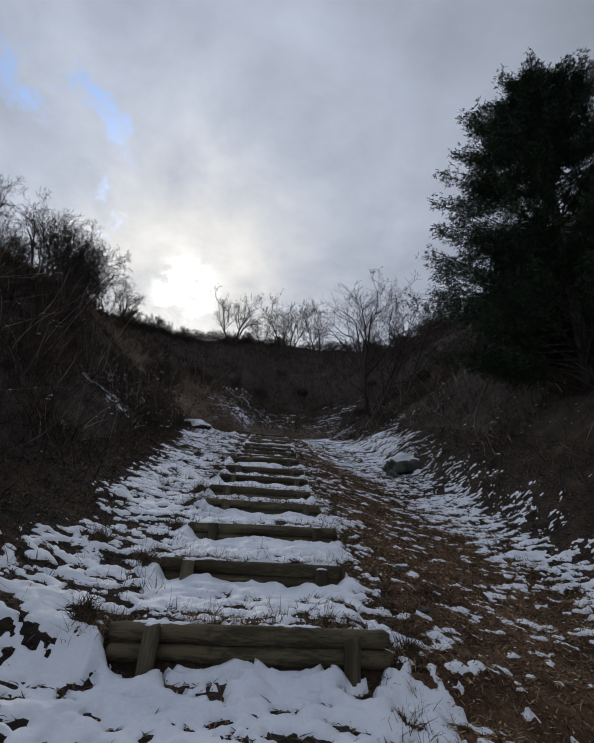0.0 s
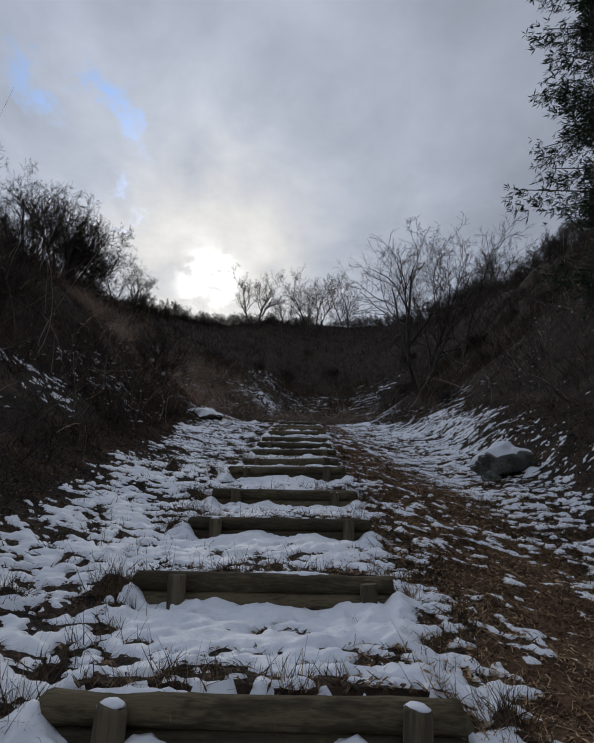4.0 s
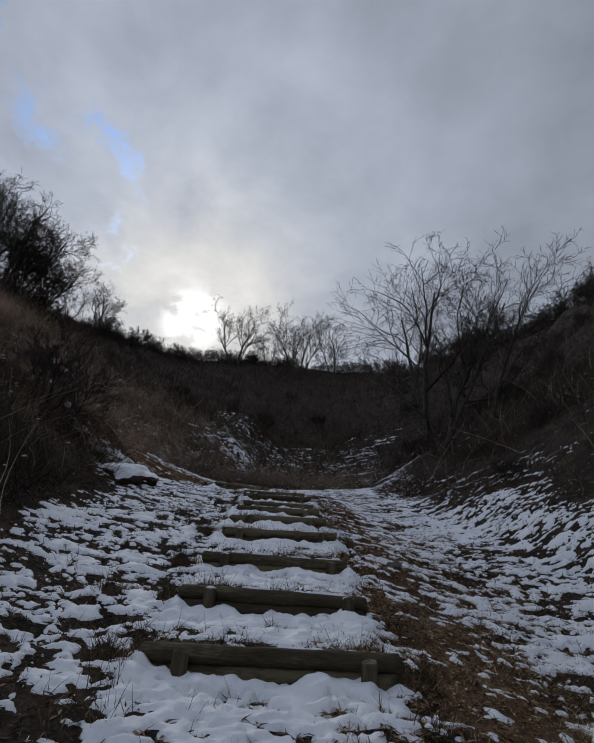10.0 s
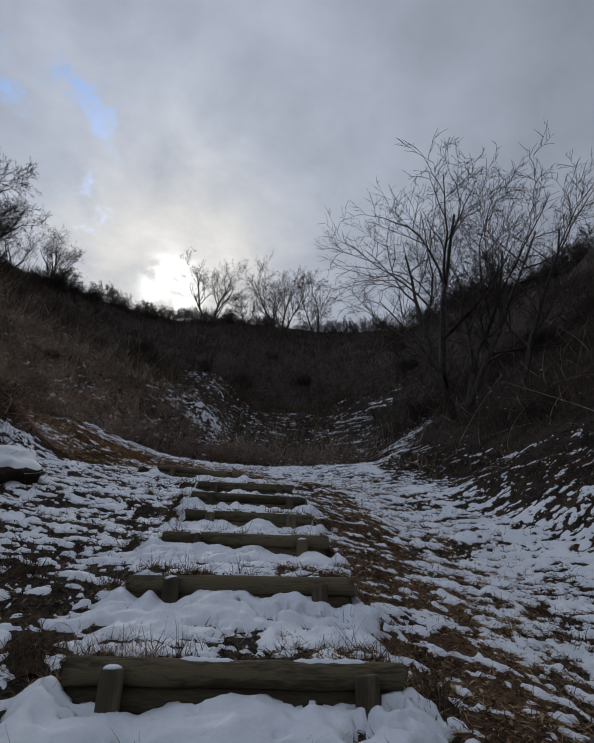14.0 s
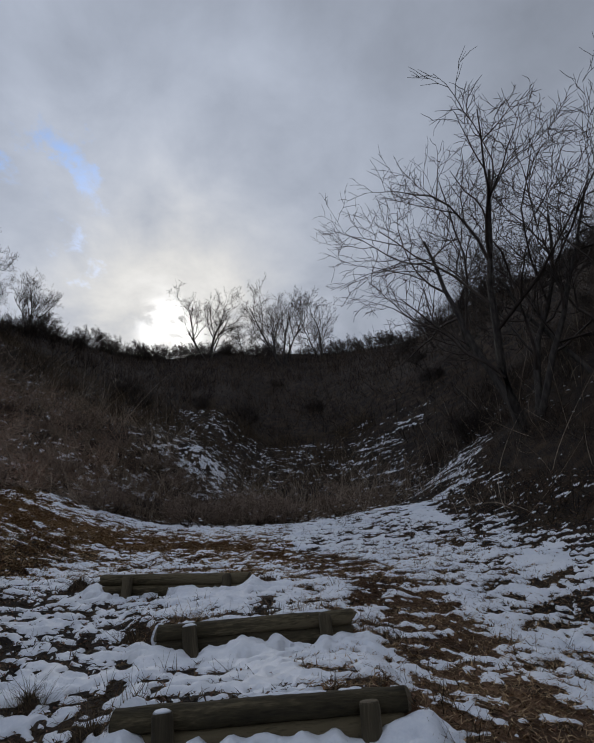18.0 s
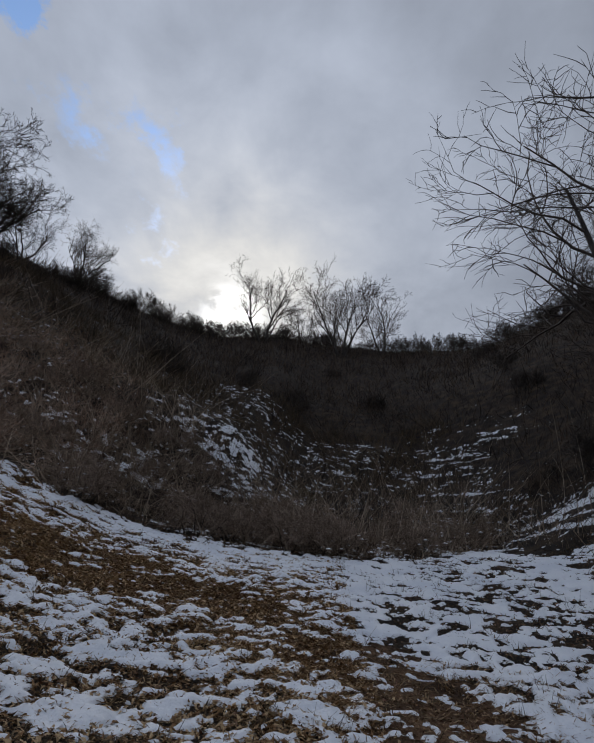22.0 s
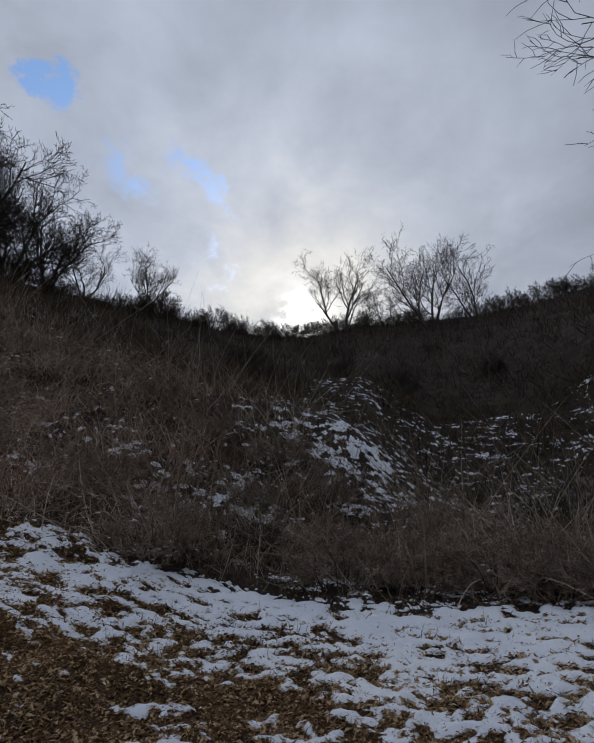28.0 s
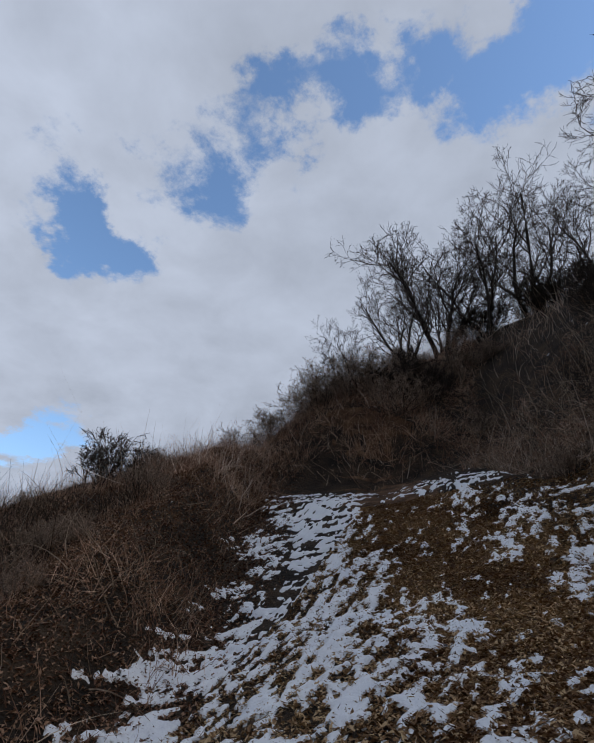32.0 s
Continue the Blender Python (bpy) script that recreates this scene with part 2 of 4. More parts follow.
def land(x, y):
    """The smooth height of the ground, without the steps."""
    x, y = np.asarray(x, float), np.asarray(y, float)
    z = np.interp(y, LINE_Y, LINE_Z)
    lt = left_toe(y)
    steep = np.interp(y, [0, 20, 28, 31, 34, 50], [0.95, 0.85, 0.52, 0.31, 0.38, 0.5])
    side = steep * bend(lt - x, 0.8)
    z = z + side - bend(side - 8.0, 2.0) + 0.07 * bend(-1.3 - x, 0.4)
    z = z + np.interp(y, (20, 30), (0.80, 0.68)) * bend(x - right_toe(y) + 0.3, 0.6) + 0.06 * bend(x - 1.2, 0.5)
    z = z - 0.40 * smooth(0.5, 3.0, x) * smooth(5.2, 3.9, x) * smooth(30, 26, y)
    up = y - north_toe(x)
    z = z + np.minimum(0.75 * bend(up, 0.5), 2.6) * smooth(0.5, -3.0, x)
    row = np.interp(x, (-25, -13, -9, -5), (26.0, 29.9, 31.3, 32.6))
    z = z + 0.8 * np.exp(-((y - row + 4.6) / 1.2) ** 2) * smooth(-3.6, -5.6, x)
    dx, dy = x + 1.0, y - 31.0
    turn, far = np.degrees(np.arctan2(dx, dy)), np.hypot(dx, dy)
    rr, top = np.interp(turn, RIDGE_TURN, RIDGE_FAR), np.interp(turn, RIDGE_TURN, RIDGE_TOP)
    share = far / rr
    cap = np.where(far < rr, 11.4 + (top - 11.4) * share ** 1.1, top - 0.30 * (far - rr))
    near = smooth(-165, -125, turn) * smooth(150, 100, turn)
    gap = z - cap
    low = cap + 0.5 * (gap - np.sqrt(gap * gap + 0.6))
    gully = smooth(3.2, 1.0, np.abs(y - np.interp(x, TRAIL_X, TRAIL_Y) + 0.6)) * smooth(-17.2, -15.4, x) * smooth(-6, -9, x)
    low = low + (cap - low) * smooth(0.50, 0.92, share) * (1 - 0.85 * gully)
    z = z + (low - z) * near * smooth(0.12, 0.30, share)
    off = y - np.interp(x, TRAIL_X, TRAIL_Y)
    level = np.interp(x, (-20, -16, -13.8, -12, -10, -8, -6), (17.3, 15.9, 15.0, 14.0, 13.05, 12.5, 12.05))
    level = level + np.where(off > 0, 0.17 * off, np.interp(x, (-14, -8), (-0.06, 0.2)) * off)
    hold = smooth(-4.2, -2.7, off) * smooth(3.2, 2.0, off) * smooth(-17.2, -15.4, x) * smooth(-5.5, -7.5, x)
    z = z + (level - z) * hold
    rough = smooth(2.5, 12, np.abs(x)) + smooth(33, 42, y)
    z = z + rough.clip(0, 1) * (1 - 0.7 * hold) * (0.35 * fnoise(x / 5, y / 5, 3) + 0.15 * fnoise(x / 1.6, y / 1.6, 5))
    return z


def ground(x, y):
    """The ground with the terraces of the steps and its small bumps."""
    x, y = np.asarray(x, float), np.asarray(y, float)
    z = land(x, y)
    n = np.clip(np.searchsorted(STEP_Y, y - 0.09, side="right") - 1, 0, len(STEP_Y) - 1)
    n2 = np.clip(n + 1, 0, len(STEP_Y) - 1)
    along = np.clip((y - STEP_Y[n]) / np.maximum(STEP_Y[n2] - STEP_Y[n], 0.1), 0, 1)
    mids = np.array([(s[2] + s[3]) / 2 for s in STEPS])
    mid = mids[n] + (mids[n2] - mids[n]) * along
    tread = STEP_Z[n] - 0.01 + (STEP_Z[n2] - FACE - STEP_Z[n]) * smooth(0.0, 1.0, along)
    side = smooth(0.90, 0.72, np.abs(x - mid)) * (y > STEP_Y[0] + 0.09) * smooth(STEP_Y[-1] + 1.2, STEP_Y[-1] + 0.5, y)
    z = z + (tread - z) * side
    foot = smooth(0.98, 0.82, np.abs(x - mids[0])) * smooth(2.9, 3.8, y) * (y < STEP_Y[0] + 0.08)
    z = z + (STEP_Z[0] - 0.30 - 0.30 * (STEP_Y[0] - y) - z) * foot
    return z + 0.030 * fnoise(x / 0.55, y / 0.55, 11) + 0.022 * fnoise(x / 0.22, y / 0.18, 13, 2) * (1 - 0.6 * side) + 0.012 * fnoise(x / 0.13, y / 0.13, 12, 2)


# ---- materials ----
def material(name, colors, scale=4.0, rough=0.85, bump=0.3, bump_scale=40.0, island=0.0, object_random=0.0, stretch=(1, 1, 1), detail=6, bump_size=0.02, spec=0.3):
    """A surface of two or three colours mixed by noise at two scales, with fine relief."""
    m = bpy.data.materials.new(name)
    m.use_nodes = True
    t = m.node_tree
    b = t.nodes["Principled BSDF"]
    b.inputs["Roughness"].default_value = rough
    b.inputs["Specular IOR Level"].default_value = spec
    coord = t.nodes.new("ShaderNodeTexCoord")
    mapping = t.nodes.new("ShaderNodeMapping")
    mapping.inputs["Scale"].default_value = stretch
    link(t, coord.outputs["Object"], mapping.inputs[0])
    n1 = t.nodes.new("ShaderNodeTexNoise")
    n1.inputs["Scale"].default_value, n1.inputs["Detail"].default_value = scale, detail
    link(t, mapping.outputs[0], n1.inputs["Vector"])
    n2 = t.nodes.new("ShaderNodeTexNoise")
    n2.inputs["Scale"].default_value, n2.inputs["Detail"].default_value = bump_scale, 5
    link(t, mapping.outputs[0], n2.inputs["Vector"])
    add = t.nodes.new("ShaderNodeMath")
    add.operation = "MULTIPLY_ADD"
    link(t, n2.outputs[0], add.inputs[0])
    add.inputs[1].default_value = 0.45
    link(t, n1.outputs[0], add.inputs[2])
    value = add.outputs[0]
    if island or object_random:
        info = t.nodes.new("ShaderNodeNewGeometry" if island else "ShaderNodeObjectInfo")
        more = t.nodes.new("ShaderNodeMath")
        more.operation = "MULTIPLY_ADD"
        link(t, info.outputs["Random Per Island" if island else "Random"], more.inputs[0])
        more.inputs[1].default_value = island or object_random
        link(t, value, more.inputs[2])
        value = more.outputs[0]
    ramp = t.nodes.new("ShaderNodeValToRGB")
    lo, hi = 0.52, 0.92 + (island or object_random)
    while len(ramp.color_ramp.elements) < len(colors):
        ramp.color_ramp.elements.new(0.5)
    for k, c in enumerate(colors):
        e = ramp.color_ramp.elements[k]
        e.position, e.color = lo + (hi - lo) * k / (len(colors) - 1), (*c, 1)
    link(t, value, ramp.inputs[0])
    link(t, ramp.outputs[0], b.inputs["Base Color"])
    if bump:
        bn = t.nodes.new("ShaderNodeBump")
        bn.inputs["Strength"].default_value, bn.inputs["Distance"].default_value = bump, bump_size
        link(t, n2.outputs[0], bn.inputs["Height"])
        link(t, bn.outputs[0], b.inputs["Normal"])
    return m


SOIL = material("soil_and_litter", [(0.009, 0.006, 0.0045), (0.030, 0.020, 0.013), (0.072, 0.046, 0.028)], 2.2, 0.95, 0.9, 26, bump_size=0.05)
TRODDEN = material("trodden_earth", [(0.034, 0.018, 0.010), (0.105, 0.056, 0.030), (0.21, 0.12, 0.065)], 3.0, 0.95, 1.0, 34, bump_size=0.04)
SNOW = material("old_snow", [(0.78, 0.81, 0.87), (0.87, 0.89, 0.93), (0.92, 0.93, 0.95)], 1.5, 0.6, 0.35, 45, bump_size=0.015)
LOG = material("weathered_log", [(0.020, 0.016, 0.009), (0.068, 0.054, 0.029), (0.145, 0.115, 0.066)], 3.0, 0.85, 0.6, 24, object_random=0.3, stretch=(0.6, 3, 3), bump_size=0.02)
POST = material("weathered_post", [(0.026, 0.020, 0.012), (0.078, 0.062, 0.037), (0.15, 0.12, 0.075)], 3.0, 0.85, 0.6, 30, object_random=0.25, stretch=(3, 3, 0.25), bump_size=0.01)
CUT = material("cut_wood_end", [(0.07, 0.055, 0.035), (0.15, 0.12, 0.08), (0.2, 0.17, 0.12)], 9.0, 0.9, 0.4, 60)
BARK = material("dark_bark", [(0.022, 0.018, 0.016), (0.05, 0.042, 0.036), (0.09, 0.078, 0.066)], 6.0, 0.9, 0.6, 50, stretch=(2, 2, 0.5))
TWIG = material("bare_twigs", [(0.025, 0.019, 0.016), (0.055, 0.042, 0.035), (0.085, 0.066, 0.055)], 3.0, 0.85, 0.0, 30, island=0.2)
# shrub, pale and rusty brush: colours raised to stand in for missing light
LIT_SHRUB = material("lit_shrub_twigs", [(0.07, 0.047, 0.036), (0.21, 0.15, 0.112), (0.42, 0.32, 0.245)], 3.0, 0.85, 0.0, 30, island=0.4)
# bank and slope brush: self-shade and backlight put into a darker colour
SHADED_STEM = material("shaded_dead_brush", [(0.009, 0.0063, 0.0052), (0.027, 0.0187, 0.013), (0.10, 0.07, 0.049)], 0.7, 0.9, 0.0, 30, island=0.45)
LIT_PALE = material("lit_pale_brush", [(0.10, 0.062, 0.044), (0.40, 0.265, 0.192), (0.72, 0.58, 0.47)], 0.7, 0.9, 0.0, 30, island=0.45)
LIT_RUST = material("lit_rusty_brush", [(0.12, 0.064, 0.043), (0.43, 0.245, 0.163), (0.66, 0.46, 0.33)], 0.7, 0.9, 0.0, 30, island=0.45)
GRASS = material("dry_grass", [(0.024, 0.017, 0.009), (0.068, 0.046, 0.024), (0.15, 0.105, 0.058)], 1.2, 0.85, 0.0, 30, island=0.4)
LEAF = material("fallen_leaves", [(0.15, 0.079, 0.037), (0.32, 0.185, 0.088), (0.58, 0.41, 0.23)], 1.0, 0.8, 0.0, 30, island=0.5)
NEEDLE = material("conifer_sprays", [(0.010, 0.018, 0.010), (0.022, 0.040, 0.020), (0.045, 0.07, 0.035)], 1.5, 0.7, 0.0, 30, island=0.3)
# shaded copy of the brush colour, for the part behind the flat ground
SHADED_BRUSH = material("shaded_brush", [(0.028, 0.018, 0.013), (0.105, 0.068, 0.048), (0.33, 0.24, 0.17)], 0.7, 0.9, 0.0, 30, island=0.45)
CANE = material("dry_canes", [(0.10, 0.066, 0.045), (0.29, 0.21, 0.145), (0.55, 0.44, 0.33)], 1.5, 0.85, 0.0, 30, island=0.4)
STRAW = material("straw", [(0.075, 0.040, 0.020), (0.21, 0.122, 0.062), (0.44, 0.30, 0.17)], 1.0, 0.85, 0.0, 30, island=0.5)
RED_LEAF = material("rusty_leaves", [(0.06, 0.028, 0.018), (0.19, 0.095, 0.058), (0.36, 0.22, 0.14)], 1.0, 0.8, 0.0, 30, island=0.5)
ROCK = material("mossy_rock", [(0.04, 0.045, 0.035), (0.10, 0.105, 0.085), (0.19, 0.19, 0.165)], 3.0, 0.9, 0.9, 22, bump_size=0.03)


# ---- mesh helpers ----
def mesh_of(name, verts, faces, mat, smooth_faces=True):
    me = bpy.data.meshes.new(name)
    me.from_pydata(verts, [], faces)
    me.materials.append(mat)
    if smooth_faces:
        me.polygons.foreach_set("use_smooth", [True] * len(me.polygons))
    me.update()
    return me


def quick_mesh(name, verts, faces, mat, smooth_faces=True):
    """A mesh from arrays; all faces have the same number of corners."""
    verts, faces = np.asarray(verts, np.float32), np.asarray(faces, np.int32)
    me = bpy.data.meshes.new(name)
    me.vertices.add(len(verts))
    me.vertices.foreach_set("co", verts.ravel())
    k = faces.shape[1]
    me.loops.add(faces.size)
    me.loops.foreach_set("vertex_index", faces.ravel())
    me.polygons.add(len(faces))
    me.polygons.foreach_set("loop_start", np.arange(len(faces), dtype=np.int32) * k)
    me.polygons.foreach_set("loop_total", np.full(len(faces), k, np.int32))
    me.polygons.foreach_set("use_smooth", np.full(len(faces), smooth_faces))
    me.materials.append(mat)
    me.update(calc_edges=True)
    return me


def part(name, me, parent, label=""):
    ob = new(name, me)
    ob.parent = parent
    return tagged(ob, label)


# ---- snow cover and the worn path ----
PATH_X = (2.3, 2.15, 2.0, 1.85, 1.75, 1.5, 1.4, 1.45, 0.9, -0.6)
PATH_Y = (-6.0, 4.0, 6.5, 9.5, 12.5, 16.0, 20.0, 26.5, 30.0, 32.2)


def path_off(x, y):
    """Metres from the middle of the bare trodden path."""
    up = np.abs(x - np.interp(y, PATH_Y, PATH_X))
    up = np.where(y > 32.2, np.hypot(x + 0.6, y - 32.2), up)
    row = np.interp(x, TRAIL_X, TRAIL_Y)
    over = np.where(x > -0.6, 99, np.abs(y - row))
    return np.minimum(up, over)


def blob(x, y, cx, cy, rx, ry):
    return np.exp(-(((x - cx) / rx) ** 2 + ((y - cy) / ry) ** 2))


def verge(x):
    """How much wider the snow beside the trail is at its near end."""
    return np.interp(x, (-14, -12, -10.5, -9, -7.5), (0, 0.3, 0.6, 0.8, 0.85))


def cover(x, y):
    """The share of the ground under snow."""
    lt, rt, nt = left_toe(y), right_toe(y), brush_edge(x)
    wide = fnoise(x / 1.7, y / 1.7, 41, 2)
    c = 0.495 + 0.24 * wide
    c = np.where(x > 1.0, np.interp(y, (8, 16, 20, 27), (0.48, 0.54, 0.61, 0.60)) + 0.26 * wide, c)
    c = np.where((y > 28.5) & (x > -5), 0.60 + 0.24 * wide + 0.25 * smooth(-0.9, -0.25, y - nt) * smooth(-5, -4, x), c)
    off_trail = np.interp(x, TRAIL_X, TRAIL_Y) - y
    c = np.where((x < -5) & (off_trail > 0), 0.60 + 0.16 * wide, c)
    n = np.clip(np.searchsorted(STEP_Y, y - 0.09, side="right") - 1, 0, len(STEP_Y) - 1)
    n2 = np.clip(n + 1, 0, len(STEP_Y) - 1)
    mid = np.array([(s[2] + s[3]) / 2 for s in STEPS])[n]
    along = np.clip((y - STEP_Y[n]) / np.maximum(STEP_Y[n2] - STEP_Y[n], 0.1), 0, 1)
    tread = np.interp(along, (0, 0.06, 0.13, 0.28, 0.45, 0.7, 1), (0.56, 0.46, 0.36, 0.58, 0.74, 0.86, 0.97))
    on = smooth(1.0, 0.8, np.abs(x - mid)) * (y > 2.5) * (y < STEP_Y[-1] + 0.6)
    c = c + (tread - c) * on
    c = c + (0.80 - c) * smooth(4.42, 4.3, y) * smooth(1.3, 0.7, x + 0.3 * fnoise(x, y, 47, 2)) * smooth(1.0, 2.2, y)
    bare = path_off(x, y)
    half = np.interp(y, (0, 6, 9, 12, 15, 20, 27, 31), (0.95, 0.95, 0.80, 0.85, 0.80, 0.36, 0.45, 0.45))
    least = np.interp(y, (5, 7, 9.5, 13, 16, 20, 27, 32), (0.34, 0.44, 0.52, 0.36, 0.46, 0.66, 0.54, 0.52)) * smooth(-6.5, -3.5, x) + 0.46 * smooth(-3.5, -6.5, x)
    c = c * (least + (1 - least) * smooth(half * 0.75, half * 1.5, bare + 0.25 * fnoise(x / 0.5, y / 0.5, 43, 2)))
    bank_l = smooth(-0.65, 0.0, lt - x + 0.25 * fnoise(x / 0.8, y / 0.8, 45, 2)) * smooth(33.0, 29.5, y)
    bank_l = np.where(x < -5, np.maximum(bank_l * 0, smooth(2.2, 2.95, off_trail - verge(x) + 0.3 * fnoise(x / 0.7, y / 0.7, 48, 2))), bank_l)
    bank_r = smooth(-0.7, 0.8, x - snow_edge(y) + 0.3 * fnoise(x / 0.9, y / 0.9, 46, 2))
    c = np.where(x < -5, c * (1 - 0.30 * smooth(-1.1, -0.4, y - nt)), c)
    bank_n = smooth(-0.5, 0.5, y - nt) * smooth(7.0, 4.0, x)
    spread = smooth(23, 27, y)
    bank_r = (0.93 - 0.24 * spread) * bank_r + 0.36 * spread * smooth(1.0, 3.2, x - snow_edge(y))
    c = c * (1 - 0.99 * bank_l) * (1 - bank_r) * (1 - 0.84 * bank_n) * smooth(-15.8, -14.0, x)
    for cx, cy, rx, ry, a in ((-1.8, 40.6, 0.7, 1.1, 0.40), (-3.2, 39.9, 1.0, 0.6, 0.42), (-6.0, 37.5, 1.3, 0.6, 0.32), (-4.1, 37.7, 0.9, 0.4, 0.28), (3.75, 33.6, 0.35, 1.5, 0.85), (4.7, 34.9, 0.8, 0.35, 0.45), (5.8, 35.9, 0.8, 0.5, 0.42),
                              (6.4, 37.6, 1.2, 1.0, 0.34), (1.4, 40.3, 1.8, 0.9, 0.30), (4.6, 42.4, 2.8, 2.0, 0.08), (6.6, 46.0, 2.4, 1.6, 0.22), (2.8, 38.6, 2.0, 1.2, 0.20), (0.2, 37.8, 2.2, 1.0, 0.14), (-8.5, 36.8, 2.5, 0.8, 0.14), (-5.0, 18.5, 0.9, 1.4, 0.30), (-4.8, 14.6, 0.7, 1.0, 0.30), (-5.2, 26.4, 0.8, 0.5, 0.5), (-4.0, 27.0, 0.6, 0.8, 0.7), (-3.75, 25.0, 0.5, 0.9, 0.75)):
        c = c + a * blob(x, y, cx, cy, rx, ry)
    return np.clip(c, 0, 1)


def drift(x, y):
    """Snow banked up in waves against the foot of each log."""
    n = np.clip(np.searchsorted(STEP_Y, y - 0.02, side="right"), 0, len(STEP_Y) - 1)
    mid = np.array([(s[2] + s[3]) / 2 for s in STEPS])[n]
    d = STEP_Y[n] - y
    wave = 0.5 + 0.5 * vnoise(x / 0.26 + 3.7 * n, 0.37 * n, 65) + 0.25 * vnoise(x / 0.09, 1.3 * n, 67)
    return smooth(0.55, 0.02, d) * (d > -0.02) * (0.010 + 0.088 * np.clip(wave, 0, 1.2)) * np.where(n > 11, 1.35, 1.0) * smooth(1.05, 0.80, np.abs(x - mid))


def snow_depth(x, y):
    """How far the snow stands above the bare ground; below nothing where there is none."""
    flat = 0.42 * fnoise(x / 0.42, y / 0.21, 51, 3) + 0.60 * fnoise(x / 0.17, y / 0.09, 57, 2)
    z = land(x, y)
    bank = 0.42 * fnoise((x + y) / 0.55, z / 0.15, 53, 3) + 0.58 * fnoise((0.6 * x + y) / 0.22, z / 0.07, 59, 2)
    ledge = 0.45 * fnoise((x + 0.5 * y) / 0.45, z / 0.19, 54, 3) + 0.62 * fnoise((x + 0.4 * y) / 0.23, z / 0.09, 58, 2) + 0.30 * fnoise(x / 0.14, y / 0.14, 60, 2)
    lean = np.maximum(smooth(-0.9, 0.5, x - right_toe(y)), smooth(-0.4, 0.6, left_toe(y) - x) * (y < 29))
    streak = flat + (bank - flat) * lean
    streak = streak + (ledge - streak) * np.maximum(smooth(34.5, 36.0, y), smooth(-1.3, -0.5, y - brush_edge(x)) * (x < -4)) + 0.46 * fnoise(x / 0.08, y / 0.055, 61, 2) + 0.24 * vnoise(x / 0.035, y / 0.03, 63)
    share = cover(x, y)
    m = streak + (share - 0.5) * 0.92 - 0.35 * smooth(0.12, 0.0, share)
    depth = np.clip(m * 0.30, -0.07, 0.014 + 0.042 * np.clip(m, 0, 1)) - 0.004
    return depth + drift(x, y) * smooth(-0.02, 0.01, depth)


def axis(knots):
    """Positions along an axis: rows of (start, pitch), up to the last start."""
    out = []
    for (a, d), (b, _) in zip(knots, knots[1:]):
        k = max(1, int(round((b - a) / d)))
        out.extend(a + (b - a) * i / k for i in range(k))
    return np.array(out + [knots[-1][0]])


def grid_mesh(name, xs, ys, height, mat, keep=None):
    gx, gy = np.meshgrid(xs, ys)
    z = height(gx, gy)
    nx, ny = len(xs), len(ys)
    idx = np.arange(nx * ny).reshape(ny, nx)
    quads = np.stack([idx[:-1, :-1], idx[:-1, 1:], idx[1:, 1:], idx[1:, :-1]], -1).reshape(-1, 4)
    verts = np.stack([gx, gy, z], -1).reshape(-1, 3)
    if keep is not None:
        k = keep(gx, gy).ravel()
        quads = quads[k[quads].any(1)]
        used = np.unique(quads)
        back = np.zeros(nx * ny, np.int64)
        back[used] = np.arange(len(used))
        verts, quads = verts[used], back[quads]
    return quick_mesh(name, verts, quads, mat)


GX = axis([(-400, 40), (-120, 8), (-40, 1.5), (-24, 0.35), (-15, 0.11), (-5, 0.07), (5, 0.10), (8, 0.16), (11, 0.5), (20, 2), (50, 8), (120, 40), (400, 1)])
GY = axis([(-400, 40), (-80, 6), (-10, 0.5), (-0.5, 0.07), (34, 0.08), (42, 0.12), (50, 0.5), (60, 1.5), (100, 8), (160, 40), (400, 1)])
tagged(new("ground", grid_mesh("ground", GX, GY, ground, SOIL)), "dark brown soil and leaf litter of a steep winter hillside", "ground", kind="structure")
SX = axis([(-18, 0.08), (-12.5, 0.040), (-6, 0.035), (-3, 0.022), (3, 0.032), (5.5, 0.055), (9.5, 1)])
SY = axis([(-0.5, 0.022), (28, 0.028), (35, 0.04), (43, 0.06), (49, 1)])
tagged(new("snow_cover", grid_mesh("snow_cover", SX, SY, lambda x, y: ground(x, y) + snow_depth(x, y), SNOW, lambda x, y: snow_depth(x, y) > -0.012)), "patchy thin old snow with dark ground showing through", "snow", kind="stuff")


PX = axis([(-17, 0.08), (-6, 0.06), (4, 1)])
PY = axis([(-0.5, 0.06), (34.5, 1)])


def path_lift(x, y):
    half = np.interp(y, (0, 6, 12, 20, 27, 31), (1.4, 1.1, 0.6, 0.5, 0.6, 0.75)) * np.where(x < -4.5, 1.25, 1.0)
    return np.clip((half - path_off(x, y)) * 0.05 + 0.018 * fnoise(x / 0.35, y / 0.3, 91, 3), -0.05, 0.010)


tagged(new("trodden_path", grid_mesh("trodden_path", PX, PY, lambda x, y: ground(x, y) + path_lift(x, y), TRODDEN, lambda x, y: path_lift(x, y) > -0.02)), "bare reddish brown trodden earth path along the steps", "path", kind="structure")


